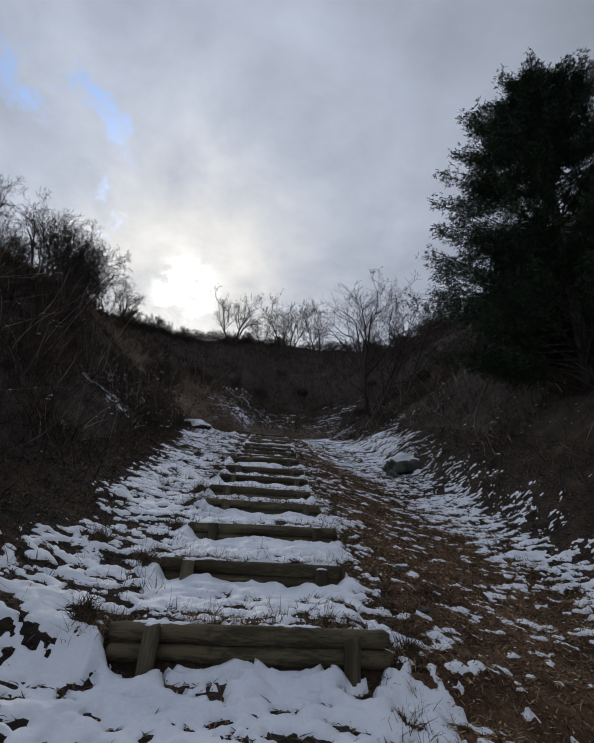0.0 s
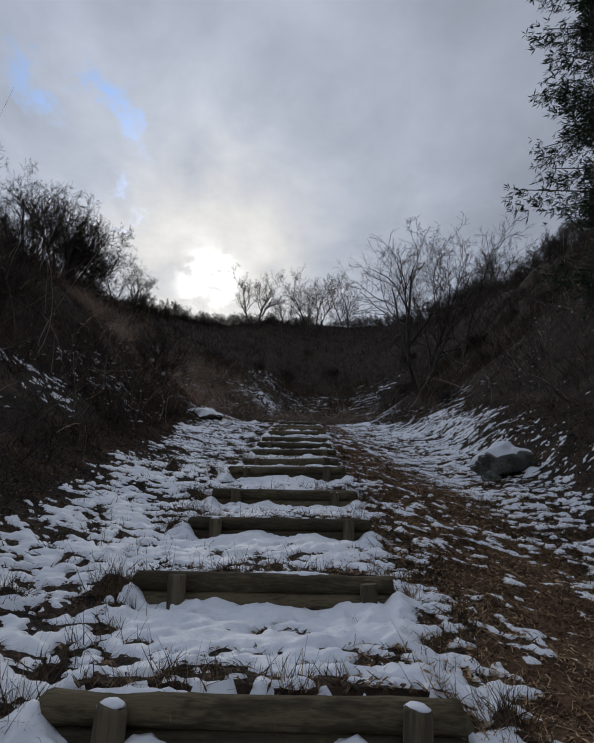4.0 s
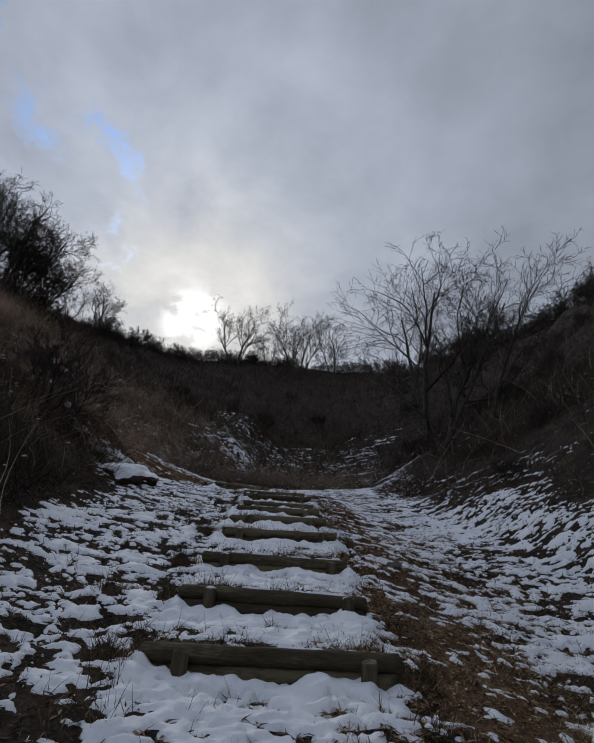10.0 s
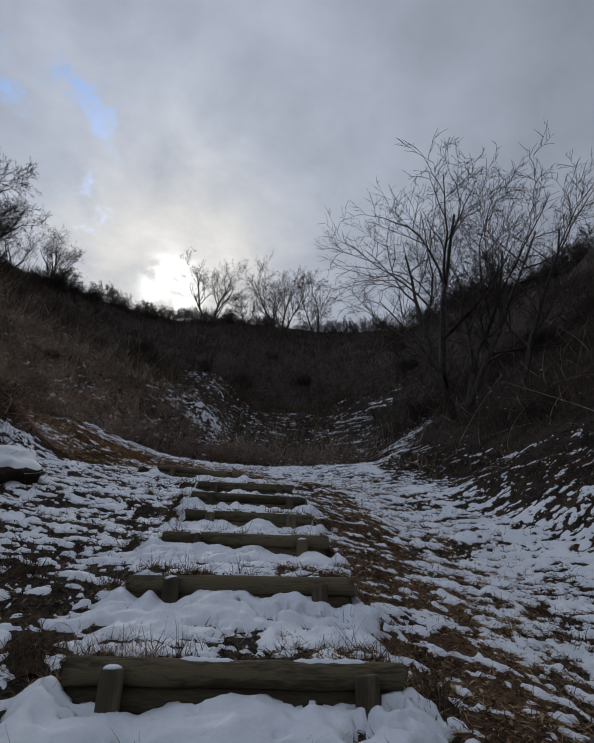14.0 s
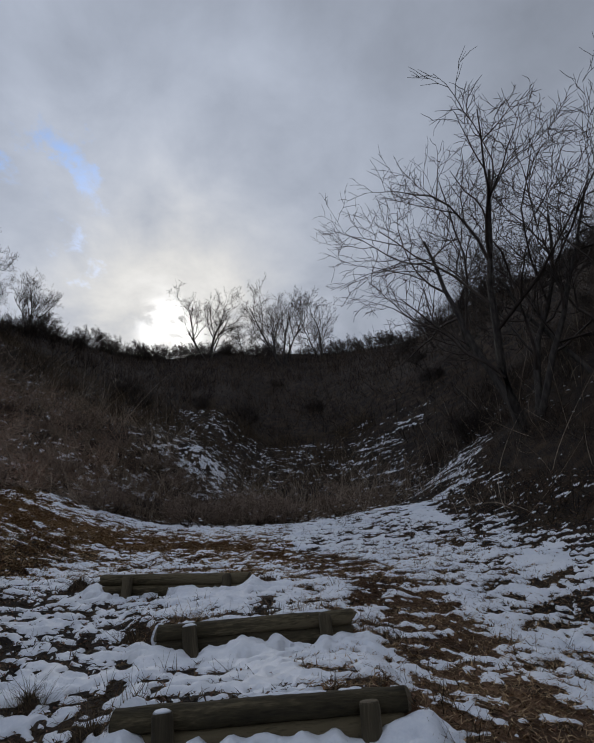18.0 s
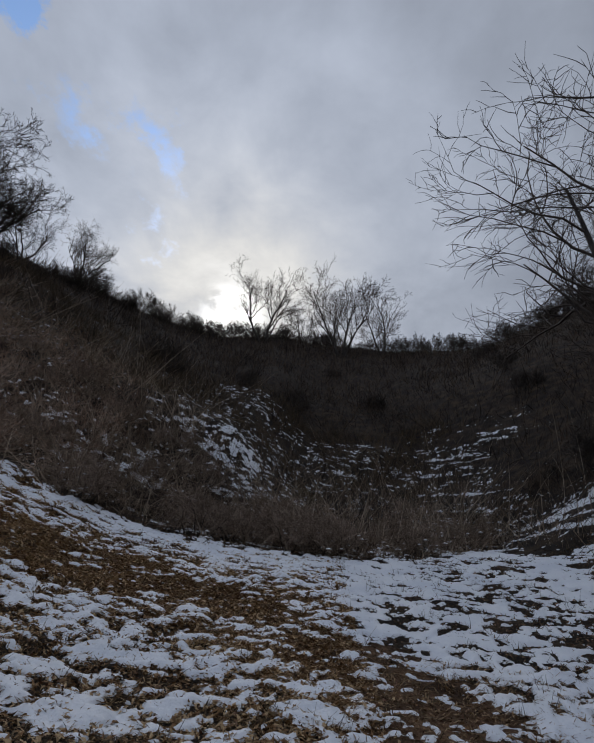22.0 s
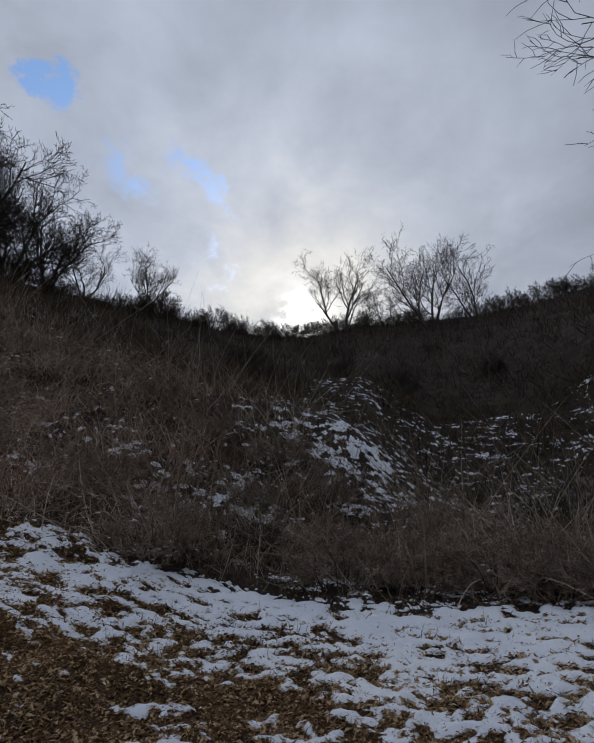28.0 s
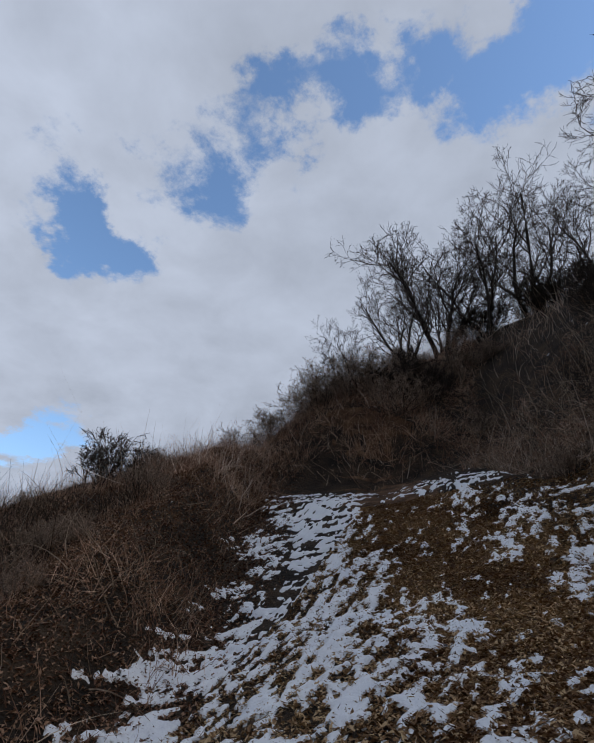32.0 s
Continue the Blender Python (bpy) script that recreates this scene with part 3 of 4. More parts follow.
# ---- log steps ----
def tube(points, radii, sides, seed=0, wobble=0.0, cap=True):
    """Verts and faces of a tube along points."""
    pts = np.asarray(points, float)
    verts, faces = [], []
    rng = random.Random(seed)
    phase = [rng.uniform(0, 6.28) for _ in range(3)]
    for i, p in enumerate(pts):
        d = Vector(pts[min(i + 1, len(pts) - 1)] - pts[max(i - 1, 0)]).normalized()
        side = d.cross(Vector((0.0, 0.0, 1.0)) if abs(d.z) < 0.9 else Vector((1.0, 0.0, 0.0))).normalized()
        over = side.cross(d)
        for k in range(sides):
            a = 2 * math.pi * k / sides
            r = radii[i] * (1 + wobble * (math.sin(2 * a + phase[0] + i * 0.7) * 0.5 + math.sin(3 * a + phase[1] - i * 0.4) * 0.4 + rng.uniform(-0.4, 0.4)))
            v = Vector(p) + side * (r * math.cos(a)) + over * (r * math.sin(a))
            verts.append(tuple(v))
    n = len(pts)
    for i in range(n - 1):
        for k in range(sides):
            a, b = i * sides + k, i * sides + (k + 1) % sides
            faces.append((a, b, b + sides, a + sides))
    if cap:
        faces.append(tuple(range(sides))[::-1])
        faces.append(tuple((n - 1) * sides + k for k in range(sides)))
    return verts, faces


def log_mesh(length, radius, seed):
    rng = random.Random(seed)
    xs = [-length / 2, -length / 2 + 0.008] + [(-0.5 + (i + 0.5) / 9) * length for i in range(9)] + [length / 2 - 0.008, length / 2]
    rs = [radius * 0.93] + [radius * rng.uniform(0.96, 1.03) for _ in range(11)] + [radius * 0.93]
    pts = [(x, rng.uniform(-0.004, 0.004), rng.uniform(-0.004, 0.004)) for x in xs]
    me = mesh_of("log", *tube(pts, rs, 18, seed, 0.05), LOG)
    me.materials.append(CUT)
    for p in list(me.polygons)[-2:]:
        p.material_index, p.use_smooth = 1, False
    return me


def post_mesh(height, radius, seed):
    rng = random.Random(seed)
    zs = [-height, -height * 0.5, -0.03, -0.008, 0.0]
    rs = [radius, radius * rng.uniform(0.97, 1.03), radius, radius * 0.97, radius * 0.86]
    me = mesh_of("post", *tube([(rng.uniform(-0.003, 0.003), 0, z) for z in zs], rs, 16, seed, 0.03), POST)
    me.materials.append(CUT)
    me.polygons[len(me.polygons) - 1].material_index = 1
    me.polygons[len(me.polygons) - 1].use_smooth = False
    return me


def snow_cap_mesh(radius, height, seed):
    rng = random.Random(seed)
    verts, faces = [(0, 0, height)], []
    rings = ((0.55, 0.8), (0.95, 0.35), (1.08, 0.0), (1.0, -0.2))
    for q, h in rings:
        for k in range(14):
            a = 2 * math.pi * k / 14
            r = radius * q * (1 + 0.12 * math.sin(2 * a + seed) + rng.uniform(-0.05, 0.05))
            verts.append((r * math.cos(a), r * math.sin(a), h * height + rng.uniform(-0.002, 0.002)))
    for k in range(14):
        faces.append((0, 1 + k, 1 + (k + 1) % 14))
    for i in range(3):
        for k in range(14):
            a, b = 1 + i * 14 + k, 1 + i * 14 + (k + 1) % 14
            faces.append((a, a + 14, b + 14, b))
    return mesh_of("snow_cap", verts, faces, SNOW)


def snow_strip_mesh(length, radius, seed):
    """A thin uneven strip of snow lying along the top of a log."""
    rng = random.Random(seed)
    nx, na = max(5, int(length / 0.03)), 7
    verts, faces = [], []
    back, front = rng.uniform(0.9, 1.2), rng.uniform(0.25, 0.7)
    for i in range(nx + 1):
        f = i / nx
        taper = min(1.0, 4 * f, 4 * (1 - f))
        thick = rng.uniform(0.010, 0.024) * taper ** 0.5
        lip = front * (0.35 + 0.65 * taper) * rng.uniform(0.6, 1.25)
        for k in range(na):
            g = k / (na - 1)
            a = -lip + (back * (0.4 + 0.6 * taper) + lip) * g
            r = radius - 0.006 + thick * math.sin(math.pi * g) ** 0.6
            verts.append(((f - 0.5) * length, r * math.sin(a), r * math.cos(a)))
    for i in range(nx):
        for k in range(na - 1):
            q = i * na + k
            faces.append((q, q + 1, q + na + 1, q + na))
    return mesh_of("snow_strip", verts, faces, SNOW)


R = 0.064
for n, (sy, sz, x0, x1, yaw) in enumerate(STEPS):
    rng = random.Random(100 + n)
    step = new("log_step")
    length, mid = x1 - x0, (x0 + x1) / 2
    step.matrix_world = pose(mid, sy, sz, 0, rng.uniform(-0.8, 0.8) + (2.5 if n == 18 else 0), yaw)
    tagged(step, "two stacked weathered logs held by round posts in snow", "log step", "steps up the hill")
    upper = part("log", log_mesh(length, R, n * 7 + 1), step, "weathered brown upper log")
    upper.matrix_local = pose(0, R, -R, rng.uniform(0, 360))
    srng = random.Random(900 + n)
    for q in range(srng.randint(1, 3)):
        long = srng.uniform(0.12, 0.55)
        strip = part("snow_strip", snow_strip_mesh(long, R, 40 * n + q), step, "thin strip of white snow on the log")
        strip.matrix_local = pose(srng.uniform(-0.5, 0.5) * (length - long - 0.1), R, -R)
    lower = part("log", log_mesh(length * rng.uniform(0.96, 1.01), R * 0.98, n * 7 + 2), step, "weathered brown lower log")
    lower.matrix_local = pose(rng.uniform(-0.02, 0.03), R + rng.uniform(-0.01, 0.012), -3 * R + 0.014, rng.uniform(0, 360))
    for side, px in enumerate((x0 + rng.uniform(0.24, 0.30) - mid, x1 - rng.uniform(0.18, 0.28) - mid)):
        drop = rng.uniform(0.015, 0.06)
        post = part("post", post_mesh(0.42, rng.uniform(0.052, 0.060), n * 7 + 3 + side), step, "round wooden post with a sawn top")
        post.matrix_local = pose(px, -0.050, -drop, rng.uniform(-3, 3), rng.uniform(-3, 3), rng.uniform(0, 360))
        if rng.random() < 0.55:
            lid = part("snow_cap", snow_cap_mesh(0.045, rng.uniform(0.012, 0.03), n * 3 + side), post, "small cap of white snow")
            lid.matrix_local = pose(0, 0, 0.002)


# ---- rocks ----
def rock_mesh(seed, size, squash, cap, mat):
    bm = bmesh.new()
    bmesh.ops.create_icosphere(bm, subdivisions=4, radius=1.0)
    for v in bm.verts:
        p = v.co.copy()
        d = 0.35 * noise.noise(p * 1.1 + Vector((seed, 0, 0))) + 0.16 * noise.noise(p * 2.6 + Vector((0, seed, 0))) + 0.05 * noise.noise(p * 7)
        q = p * (1 + d)
        v.co = Vector((q.x * size, q.y * size * squash[0], max(q.z, -0.5) * size * squash[1]))
    stone = bpy.data.meshes.new("rock")
    bm.to_mesh(stone)
    stone.materials.append(mat)
    stone.polygons.foreach_set("use_smooth", [True] * len(stone.polygons))
    lid = None
    if cap:
        bm.normal_update()
        low = [f for f in bm.faces if f.normal.z < 0.05 or f.calc_center_median().z < (0.22 + 0.25 * noise.noise(f.calc_center_median() * 3 / size)) * size * squash[1]]
        bmesh.ops.delete(bm, geom=low, context="FACES")
        for v in bm.verts:
            edge = any(e.is_boundary for e in v.link_edges)
            v.co += Vector((0, 0, -0.012 if edge else 0.028 + 0.03 * noise.noise(v.co * 4)))
        lid = bpy.data.meshes.new("snow_cap")
        bm.to_mesh(lid)
        lid.materials.append(SNOW)
        lid.polygons.foreach_set("use_smooth", [True] * len(lid.polygons))
    bm.free()
    return stone, lid


def place_rock(x, y, size, squash, seed, turn, cap, label, sink=0.3, tilt=0.0, mat=None, nod=0.0):
    stone, lid = rock_mesh(seed, size, squash, cap, mat or ROCK)
    ob = new("rock", stone)
    ob.matrix_world = pose(x, y, float(ground(x, y)) + size * squash[1] * (0.5 - sink), nod, tilt, turn)
    tagged(ob, label, "rock")
    if lid:
        part("snow_cap", lid, ob, "thick cap of white snow")


place_rock(3.95, 15.8, 0.52, (0.85, 0.78), 3.0, 8, True, "large mossy boulder capped with snow beside the steps", 0.08, -14)
place_rock(3.5, 15.35, 0.19, (0.8, 0.7), 5.5, 40, False, "smaller grey rock beside the boulder")
place_rock(-3.6, 24.75, 0.66, (1.1, 0.42), 2.7, 25, True, "dark earthy rock with a thick snow patch on the bank", 0.35, -6, SOIL, 20)
for k, (rx, ry, rs) in enumerate(((1.55, 19.9, 0.10), (1.75, 20.3, 0.07), (1.9, 23.6, 0.07), (1.30, 6.5, 0.06), (1.2, 5.4, 0.06), (2.2, 22.4, 0.06))):
    place_rock(rx, ry, rs, (0.8, 0.6), 11.0 + k * 2.3, k * 50, False, "small rounded stone half sunk in the trodden soil")


# ---- bare trees ----
def grow(rng, height, stems, spread, levels, droop=0.0, twig=0.006, base=0.06, wild_turn=0.06):
    """Branches of a bare tree as rows of (level, points, radii)."""
    out = []

    def branch(start, way, length, radius, level):
        n = (8, 7, 6, 5, 4)[min(level, 4)]
        pts, p, d = [start], Vector(start), Vector(way).normalized()
        kink = wild_turn + (0.06, 0.11, 0.15, 0.17, 0.18)[min(level, 4)]
        for i in range(n - 1):
            f = i / (n - 1)
            rise = 0.09 - droop * 0.16 * level * f
            d = (d + Vector((rng.gauss(0, 1), rng.gauss(0, 1), rng.gauss(0, 0.7))) * kink + Vector((0, 0, rise))).normalized()
            p = p + d * (length / (n - 1))
            pts.append(tuple(p))
        end = max(twig * 0.5, radius * 0.28)
        radii = [radius + (end - radius) * i / (n - 1) for i in range(n)]
        out.append((level, pts, radii))
        if level >= levels:
            return
        kids = (rng.randint(7, 9), rng.randint(5, 7), rng.randint(4, 5), rng.randint(3, 4))[min(level, 3)]
        for k in range(kids):
            f = 0.22 + 0.76 * (k + rng.random()) / kids
            i = min(int(f * (n - 1)), n - 2)
            g = f * (n - 1) - i
            q = Vector(pts[i]).lerp(Vector(pts[i + 1]), g)
            dd = (Vector(pts[i + 1]) - Vector(pts[i])).normalized()
            off = dd.orthogonal().normalized()
            off.rotate(Matrix.Rotation(rng.uniform(0, 2 * math.pi), 3, dd).to_quaternion())
            lean = rng.uniform(0.45, 0.95)
            branch(tuple(q), dd * math.cos(lean) + off * math.sin(lean), length * rng.uniform(0.40, 0.66) * (1.15 - 0.4 * f), max(twig, radius * (1 - 0.62 * f) * rng.uniform(0.52, 0.72)), level + 1)

    for s in range(stems):
        a = 2 * math.pi * (s + rng.uniform(0, 0.7)) / stems
        lean = spread * rng.uniform(0.5, 1.2) if stems > 1 else spread * rng.uniform(0, 0.5)
        branch((0.12 * math.cos(a) * (stems > 1), 0.12 * math.sin(a) * (stems > 1), -0.25), (math.cos(a) * lean, math.sin(a) * lean, 1), height * rng.uniform(0.55, 0.75), base * rng.uniform(0.8, 1.15), 0)
    return out


def bundle(name, rows, mat, sides):
    """All tubes of a crown as one mesh, in arrays."""
    verts, faces, at = [], [], 0
    for _, pts, radii in rows:
        v, f = tube(pts, radii, sides, 0, 0.0, False)
        verts.extend(v)
        faces.extend(tuple(i + at for i in q) for q in f)
        at += len(v)
    return quick_mesh(name, verts, faces, mat)


def tree_thing(name, seed, height, stems, spread, levels, label, category, droop=0.0, twig=0.006, base=0.06, crooked=0.06, twigs=None):
    rng = random.Random(seed)
    rows = grow(rng, height, stems, spread, levels, droop, twig, base, crooked)
    ob = new(name)
    tagged(ob, label, category)
    part("trunk", bundle("trunk", [r for r in rows if r[0] == 0], BARK, 6), ob, "dark grey trunk")
    part("crown", bundle("crown", [r for r in rows if r[0] > 0], twigs or TWIG, 3), ob, "bare twiggy crown")
    return ob


def stand(ob, x, y, turn, scale=1.0, sink=0.0):
    m = pose(x, y, float(land(x, y)) - sink, 0, 0, turn)
    ob.scale = (1, 1, 1)
    c = copy_thing(ob, m)
    c.scale = (scale, scale, scale)
    return c


def wild(x, y):
    """How thickly brush stands."""
    left = smooth(-0.3, 0.4, left_toe(y) - x) * smooth(31.5, 28.5, y)
    row = np.interp(x, TRAIL_X, TRAIL_Y)
    left = np.where(x < -5, smooth(2.2, 2.9, row - y - verge(x) + 0.3 * fnoise(x, y, 73, 2)), left)
    right = 0.42 * smooth(0.0, 1.2, x - snow_edge(y)) + 0.58 * smooth(2.2, 3.8, x - snow_edge(y))
    north = smooth(-0.1, 0.5, y - brush_edge(x)) * smooth(8, 5, x)
    far = np.maximum((y > 40) * 1.0, 0.9 * smooth(-15.6, -16.6, x) * (y > 20))
    clump = 0.16 + 0.84 * smooth(-0.28, 0.38, fnoise(x / 0.9, y / 0.9, 71, 3))
    bare = 1 - 0.85 * blob(x, y, -2.3, 40.4, 1.4, 1.3) - 0.9 * blob(x, y, 3.8, 33.6, 0.5, 1.7) - 0.7 * blob(x, y, 4.7, 34.9, 0.9, 0.4) - 0.75 * blob(x, y, 6.1, 36.8, 1.3, 1.4)
    bare = bare - 0.7 * blob(x, y, 1.4, 40.2, 1.4, 0.7) - 0.75 * blob(x, y, 4.6, 42.6, 2.0, 1.5) - 0.8 * blob(x, y, 6.6, 46.0, 2.0, 1.3) - 0.5 * blob(x, y, -6.0, 37.5, 1.3, 0.6) - 0.5 * blob(x, y, 2.8, 38.6, 1.6, 0.9)
    bare = np.maximum(bare, 0.05)
    return np.clip(np.maximum(np.maximum(left, right), np.maximum(north, far)), 0, 1) * clump * bare


TREE_LABEL = "leafless multi-stemmed tree with thin twigs on the ridge"
tall = [tree_thing("bare_tree", 11 + k, 6.0, st, sp, 4, TREE_LABEL, "tree", 0.3, 0.007, 0.09) for k, (st, sp) in enumerate(((4, 0.5), (3, 0.4), (5, 0.6), (3, 0.7)))]
shrubs = [tree_thing("bare_shrub", 41 + k, 2.2, st, sp, 3, "leafless tangled shrub on the hillside", "shrub", 0.5, 0.008, 0.022, 0.1) for k, (st, sp) in enumerate(((9, 1.1), (12, 1.3), (8, 0.9)))]
pale_shrubs = [tree_thing("bare_shrub", 51 + k, 2.0, st, 1.4, 3, "leafless brown shrub tangled in dead brush", "shrub", 0.6, 0.006, 0.016, 0.14, LIT_SHRUB) for k, st in enumerate((10, 13))]
TALL_AT = [(-23.4, 33.4, 7.9), (-22.3, 35.7, 6.0), (-21.8, 37.9, 4.6), (-20.1, 39.3, 8.8), (-21.2, 42.3, 9.0), (-19.0, 43.5, 11.0), (-20.9, 47.9, 10.1), (-18.6, 51.4, 5.5), (-18.9, 58.8, 6.7), (-22.9, 31.7, 7.9), (-22.9, 29.8, 7.4), (-18.0, 36.1, 4.2), (-20.1, 28.9, 4.7), (-17.8, 27.5, 3.3), (-19.3, 42.0, 11.6), (-6.6, 79.2, 12.1), (2.5, 75.3, 12.6), (8.3, 84.4, 12.1), (-20.6, 50.6, 10.0), (-7.9, 18.2, 2.6), (-19.1, 43.7, 7.5), (25.1, 62.8, 8.8), (16.9, 34.2, 3.2), (-2.3, 85.5, 6.4), (25.2, 65.3, 7.1), (21.6, 64.7, 6.9)]
for k, (x, y, s) in enumerate(TALL_AT):
    o = stand(tall[k % 4], x, y, 67 * k, s / 6.0 * (0.76 if 40 < y < 70 else 0.90))
    tagged(o, group="trees along the ridge")
rng = random.Random(5)
turns = np.concatenate([np.arange(-97, -32, 2.4), np.arange(-32, 40, 1.7), np.arange(40, 82, 2.4)])
for k, a in enumerate(turns):
    a = a + rng.uniform(-1, 1)
    rr = float(np.interp(a, RIDGE_TURN, RIDGE_FAR)) - rng.uniform(0.5, 6.0)
    x, y = -1.0 + rr * math.sin(radians(a)), 31.0 + rr * math.cos(radians(a))
    tagged(stand(shrubs[k % 3], x, y, rng.uniform(0, 360), rng.uniform(0.45, 1.15) * (0.6 + rr / 65)), group="shrubs along the ridge")
big = tree_thing("bare_tree", 77, 12.6, 4, 0.62, 4, "large leafless tree with spreading twigs on the bank", "tree", 0.5, 0.009, 0.13, 0.05)
big.matrix_world = pose(7.1, 34.4, float(land(7.1, 34.4)) - 0.1, 0, 0, 180)
second = tree_thing("bare_tree", 78, 8.6, 2, 0.5, 4, "leafless tree standing behind the large one on the bank", "tree", 0.45, 0.009, 0.10, 0.05)
second.matrix_world = pose(9.1, 33.6, float(land(9.1, 33.6)) - 0.1, 0, 0, 240)
rng = random.Random(9)
made = 0
while made < 84:
    x, y = rng.uniform(-26, 24), rng.uniform(4, 70)
    if (x < -4 and 24 < y < 32) or wild(np.array([x]), np.array([y]))[0] < 0.35 or (abs(x) < 7 and y < 34 and rng.random() < 0.35):
        continue
    tagged(stand(shrubs[made % 3], x, y, rng.uniform(0, 360), rng.uniform(0.35, 0.75)), group="shrubs on the slopes")
    made += 1
made = 0
while made < 56:
    x = rng.uniform(-15, 4)
    y = float(brush_edge(x)) + 0.4 + 5.0 * rng.random() ** 1.5
    if blob(x, y, -2.3, 40.1, 1.4, 1.4) > 0.3:
        continue
    tagged(stand(pale_shrubs[made % 2], x, y, rng.uniform(0, 360), rng.uniform(0.35, 0.65)), group="shrubs above the path")
    made += 1
made = 0
while made < 26:
    x = rng.uniform(-19, -6)
    y = float(np.interp(x, TRAIL_X, TRAIL_Y)) - 4.6 - 2.6 * rng.random()
    tagged(stand(pale_shrubs[made % 2], x, y, rng.uniform(0, 360), rng.uniform(0.2, 0.36)), group="shrubs below the trail")
    made += 1
made = 0
while made < 18:
    x, y = rng.uniform(-23, -16.5), rng.uniform(25, 32)
    if wild(np.array([x]), np.array([y]))[0] > 0.25:
        tagged(stand(pale_shrubs[made % 2], x, y, rng.uniform(0, 360), rng.uniform(0.4, 0.7)), group="shrubs at the end of the trail")
        made += 1
for k in range(7):
    tagged(stand(pale_shrubs[k % 2], -17.2 - 0.5 * (k % 3), 24.6 + 0.75 * k, 50 * k, 0.8 + 0.1 * (k % 3)), group="shrubs at the end of the trail")
for o in tall + shrubs + pale_shrubs:
    for c in o.children:
        bpy.data.objects.remove(c)
    bpy.data.objects.remove(o)


# ---- a shrub holding lumps of snow ----
def snowy_shrub(x, y, height, seed, lumps):
    ob = tree_thing("bare_shrub", seed, height * 1.5, 6, 0.8, 3, "dark leafless shrub holding white lumps of snow", "shrub", 0.4, 0.008, 0.03, 0.1)
    ob.matrix_world = pose(x, y, float(land(x, y)) - 0.05)
    for k, (lx, lz, size) in enumerate(lumps):
        lump = part("snow_lump", snow_cap_mesh(size, size * 0.8, seed + k), ob, "lump of white snow on the twigs")
        lump.matrix_local = pose(lx, 0, lz, 8 * k, 12, 40 * k)


snowy_shrub(-5.4, 24.1, 1.9, 61, ((-0.25, 1.65, 0.10), (0.02, 1.45, 0.10), (-0.15, 1.1, 0.08), (0.33, 0.55, 0.08)))


# ---- conifers ----
def conifer(x, y, height, width, seed, sprays, label):
    rng = np.random.default_rng(seed)
    ob = new("conifer")
    base = float(land(x, y)) - 0.1
    ob.matrix_world = pose(x, y, base)
    tagged(ob, label, "conifer tree")
    part("trunk", mesh_of("trunk", *tube([(0, 0, 0), (0.03, 0, height * 0.35), (0, 0.03, height * 0.7), (0, 0, height)], [0.17, 0.13, 0.07, 0.015], 10, seed, 0.04), BARK), ob, "dark trunk")
    limbs = 300
    h = np.sort(rng.uniform(0.01, 0.97, limbs)) * height
    a = rng.uniform(0, 2 * np.pi, limbs)
    lobes = 1 + 0.16 * vnoise(a * 1.6, h / 1.3, 5) + 0.10 * vnoise(a * 4.1, h / 0.6, 9)
    reach = width * np.clip(1 - (h / height) ** 2.4, 0.02, 1.0) ** 0.75 * lobes * rng.uniform(0.55, 1.0, limbs)
    rows = []
    for i in range(limbs):
        c, s, r = math.cos(a[i]), math.sin(a[i]), reach[i]
        rows.append((1, [(0, 0, h[i] - 0.15), (c * r * 0.5, s * r * 0.5, h[i] + 0.12 * r), (c * r * 0.95, s * r * 0.95, h[i] + 0.28 * r)], [0.03, 0.018, 0.010]))
    part("branchwork", bundle("branchwork", rows, BARK, 4), ob, "upswept dark branches")
    per = sprays // limbs
    i = np.repeat(np.arange(limbs), per)
    f = rng.uniform(0.25, 1.0, len(i)) ** 0.75
    centre = np.stack([np.cos(a[i]) * reach[i] * f, np.sin(a[i]) * reach[i] * f, h[i] + 0.28 * reach[i] * f * f], -1) + np.clip(rng.normal(0, 0.105, (len(i), 3)), -0.26, 0.26) - np.array([0, 0, 0.30]) * (f ** 3 * rng.uniform(0, 1, len(i)))[:, None]
    # each spray: a fan of five narrow leaf blades
    blades = 6
    out = np.stack([np.cos(a[i]), np.sin(a[i]), np.full(len(i), -0.25)], -1)
    tris = []
    for b in range(blades):
        d = out + rng.normal(0, 0.75, (len(i), 3))
        d /= np.linalg.norm(d, axis=1)[:, None]
        w = np.cross(d, rng.normal(0, 1, (len(i), 3)))
        w /= np.linalg.norm(w, axis=1)[:, None]
        ln = rng.uniform(0.08, 0.17, len(i))[:, None]
        wd = rng.uniform(0.006, 0.012, len(i))[:, None]
        tris.append(np.stack([centre, centre + d * ln * 0.55 + w * wd, centre + d * ln, centre + d * ln * 0.55 - w * wd], 1))
    v = np.concatenate(tris).reshape(-1, 3)
    q = np.arange(len(v)).reshape(-1, 4)
    part("crown", quick_mesh("crown", v, q, NEEDLE, False), ob, "dense dark green scaly foliage")


conifer(7.4, 11.6, 10.6, 4.1, 4, 60000, "tall dense dark evergreen beside the steps")
# added filler: its dark foliage stands in for the shaded hillside here
conifer(8.6, 14.8, 5.4, 2.7, 8, 16000, "low evergreen added to darken the shadowy slope under the tall one")
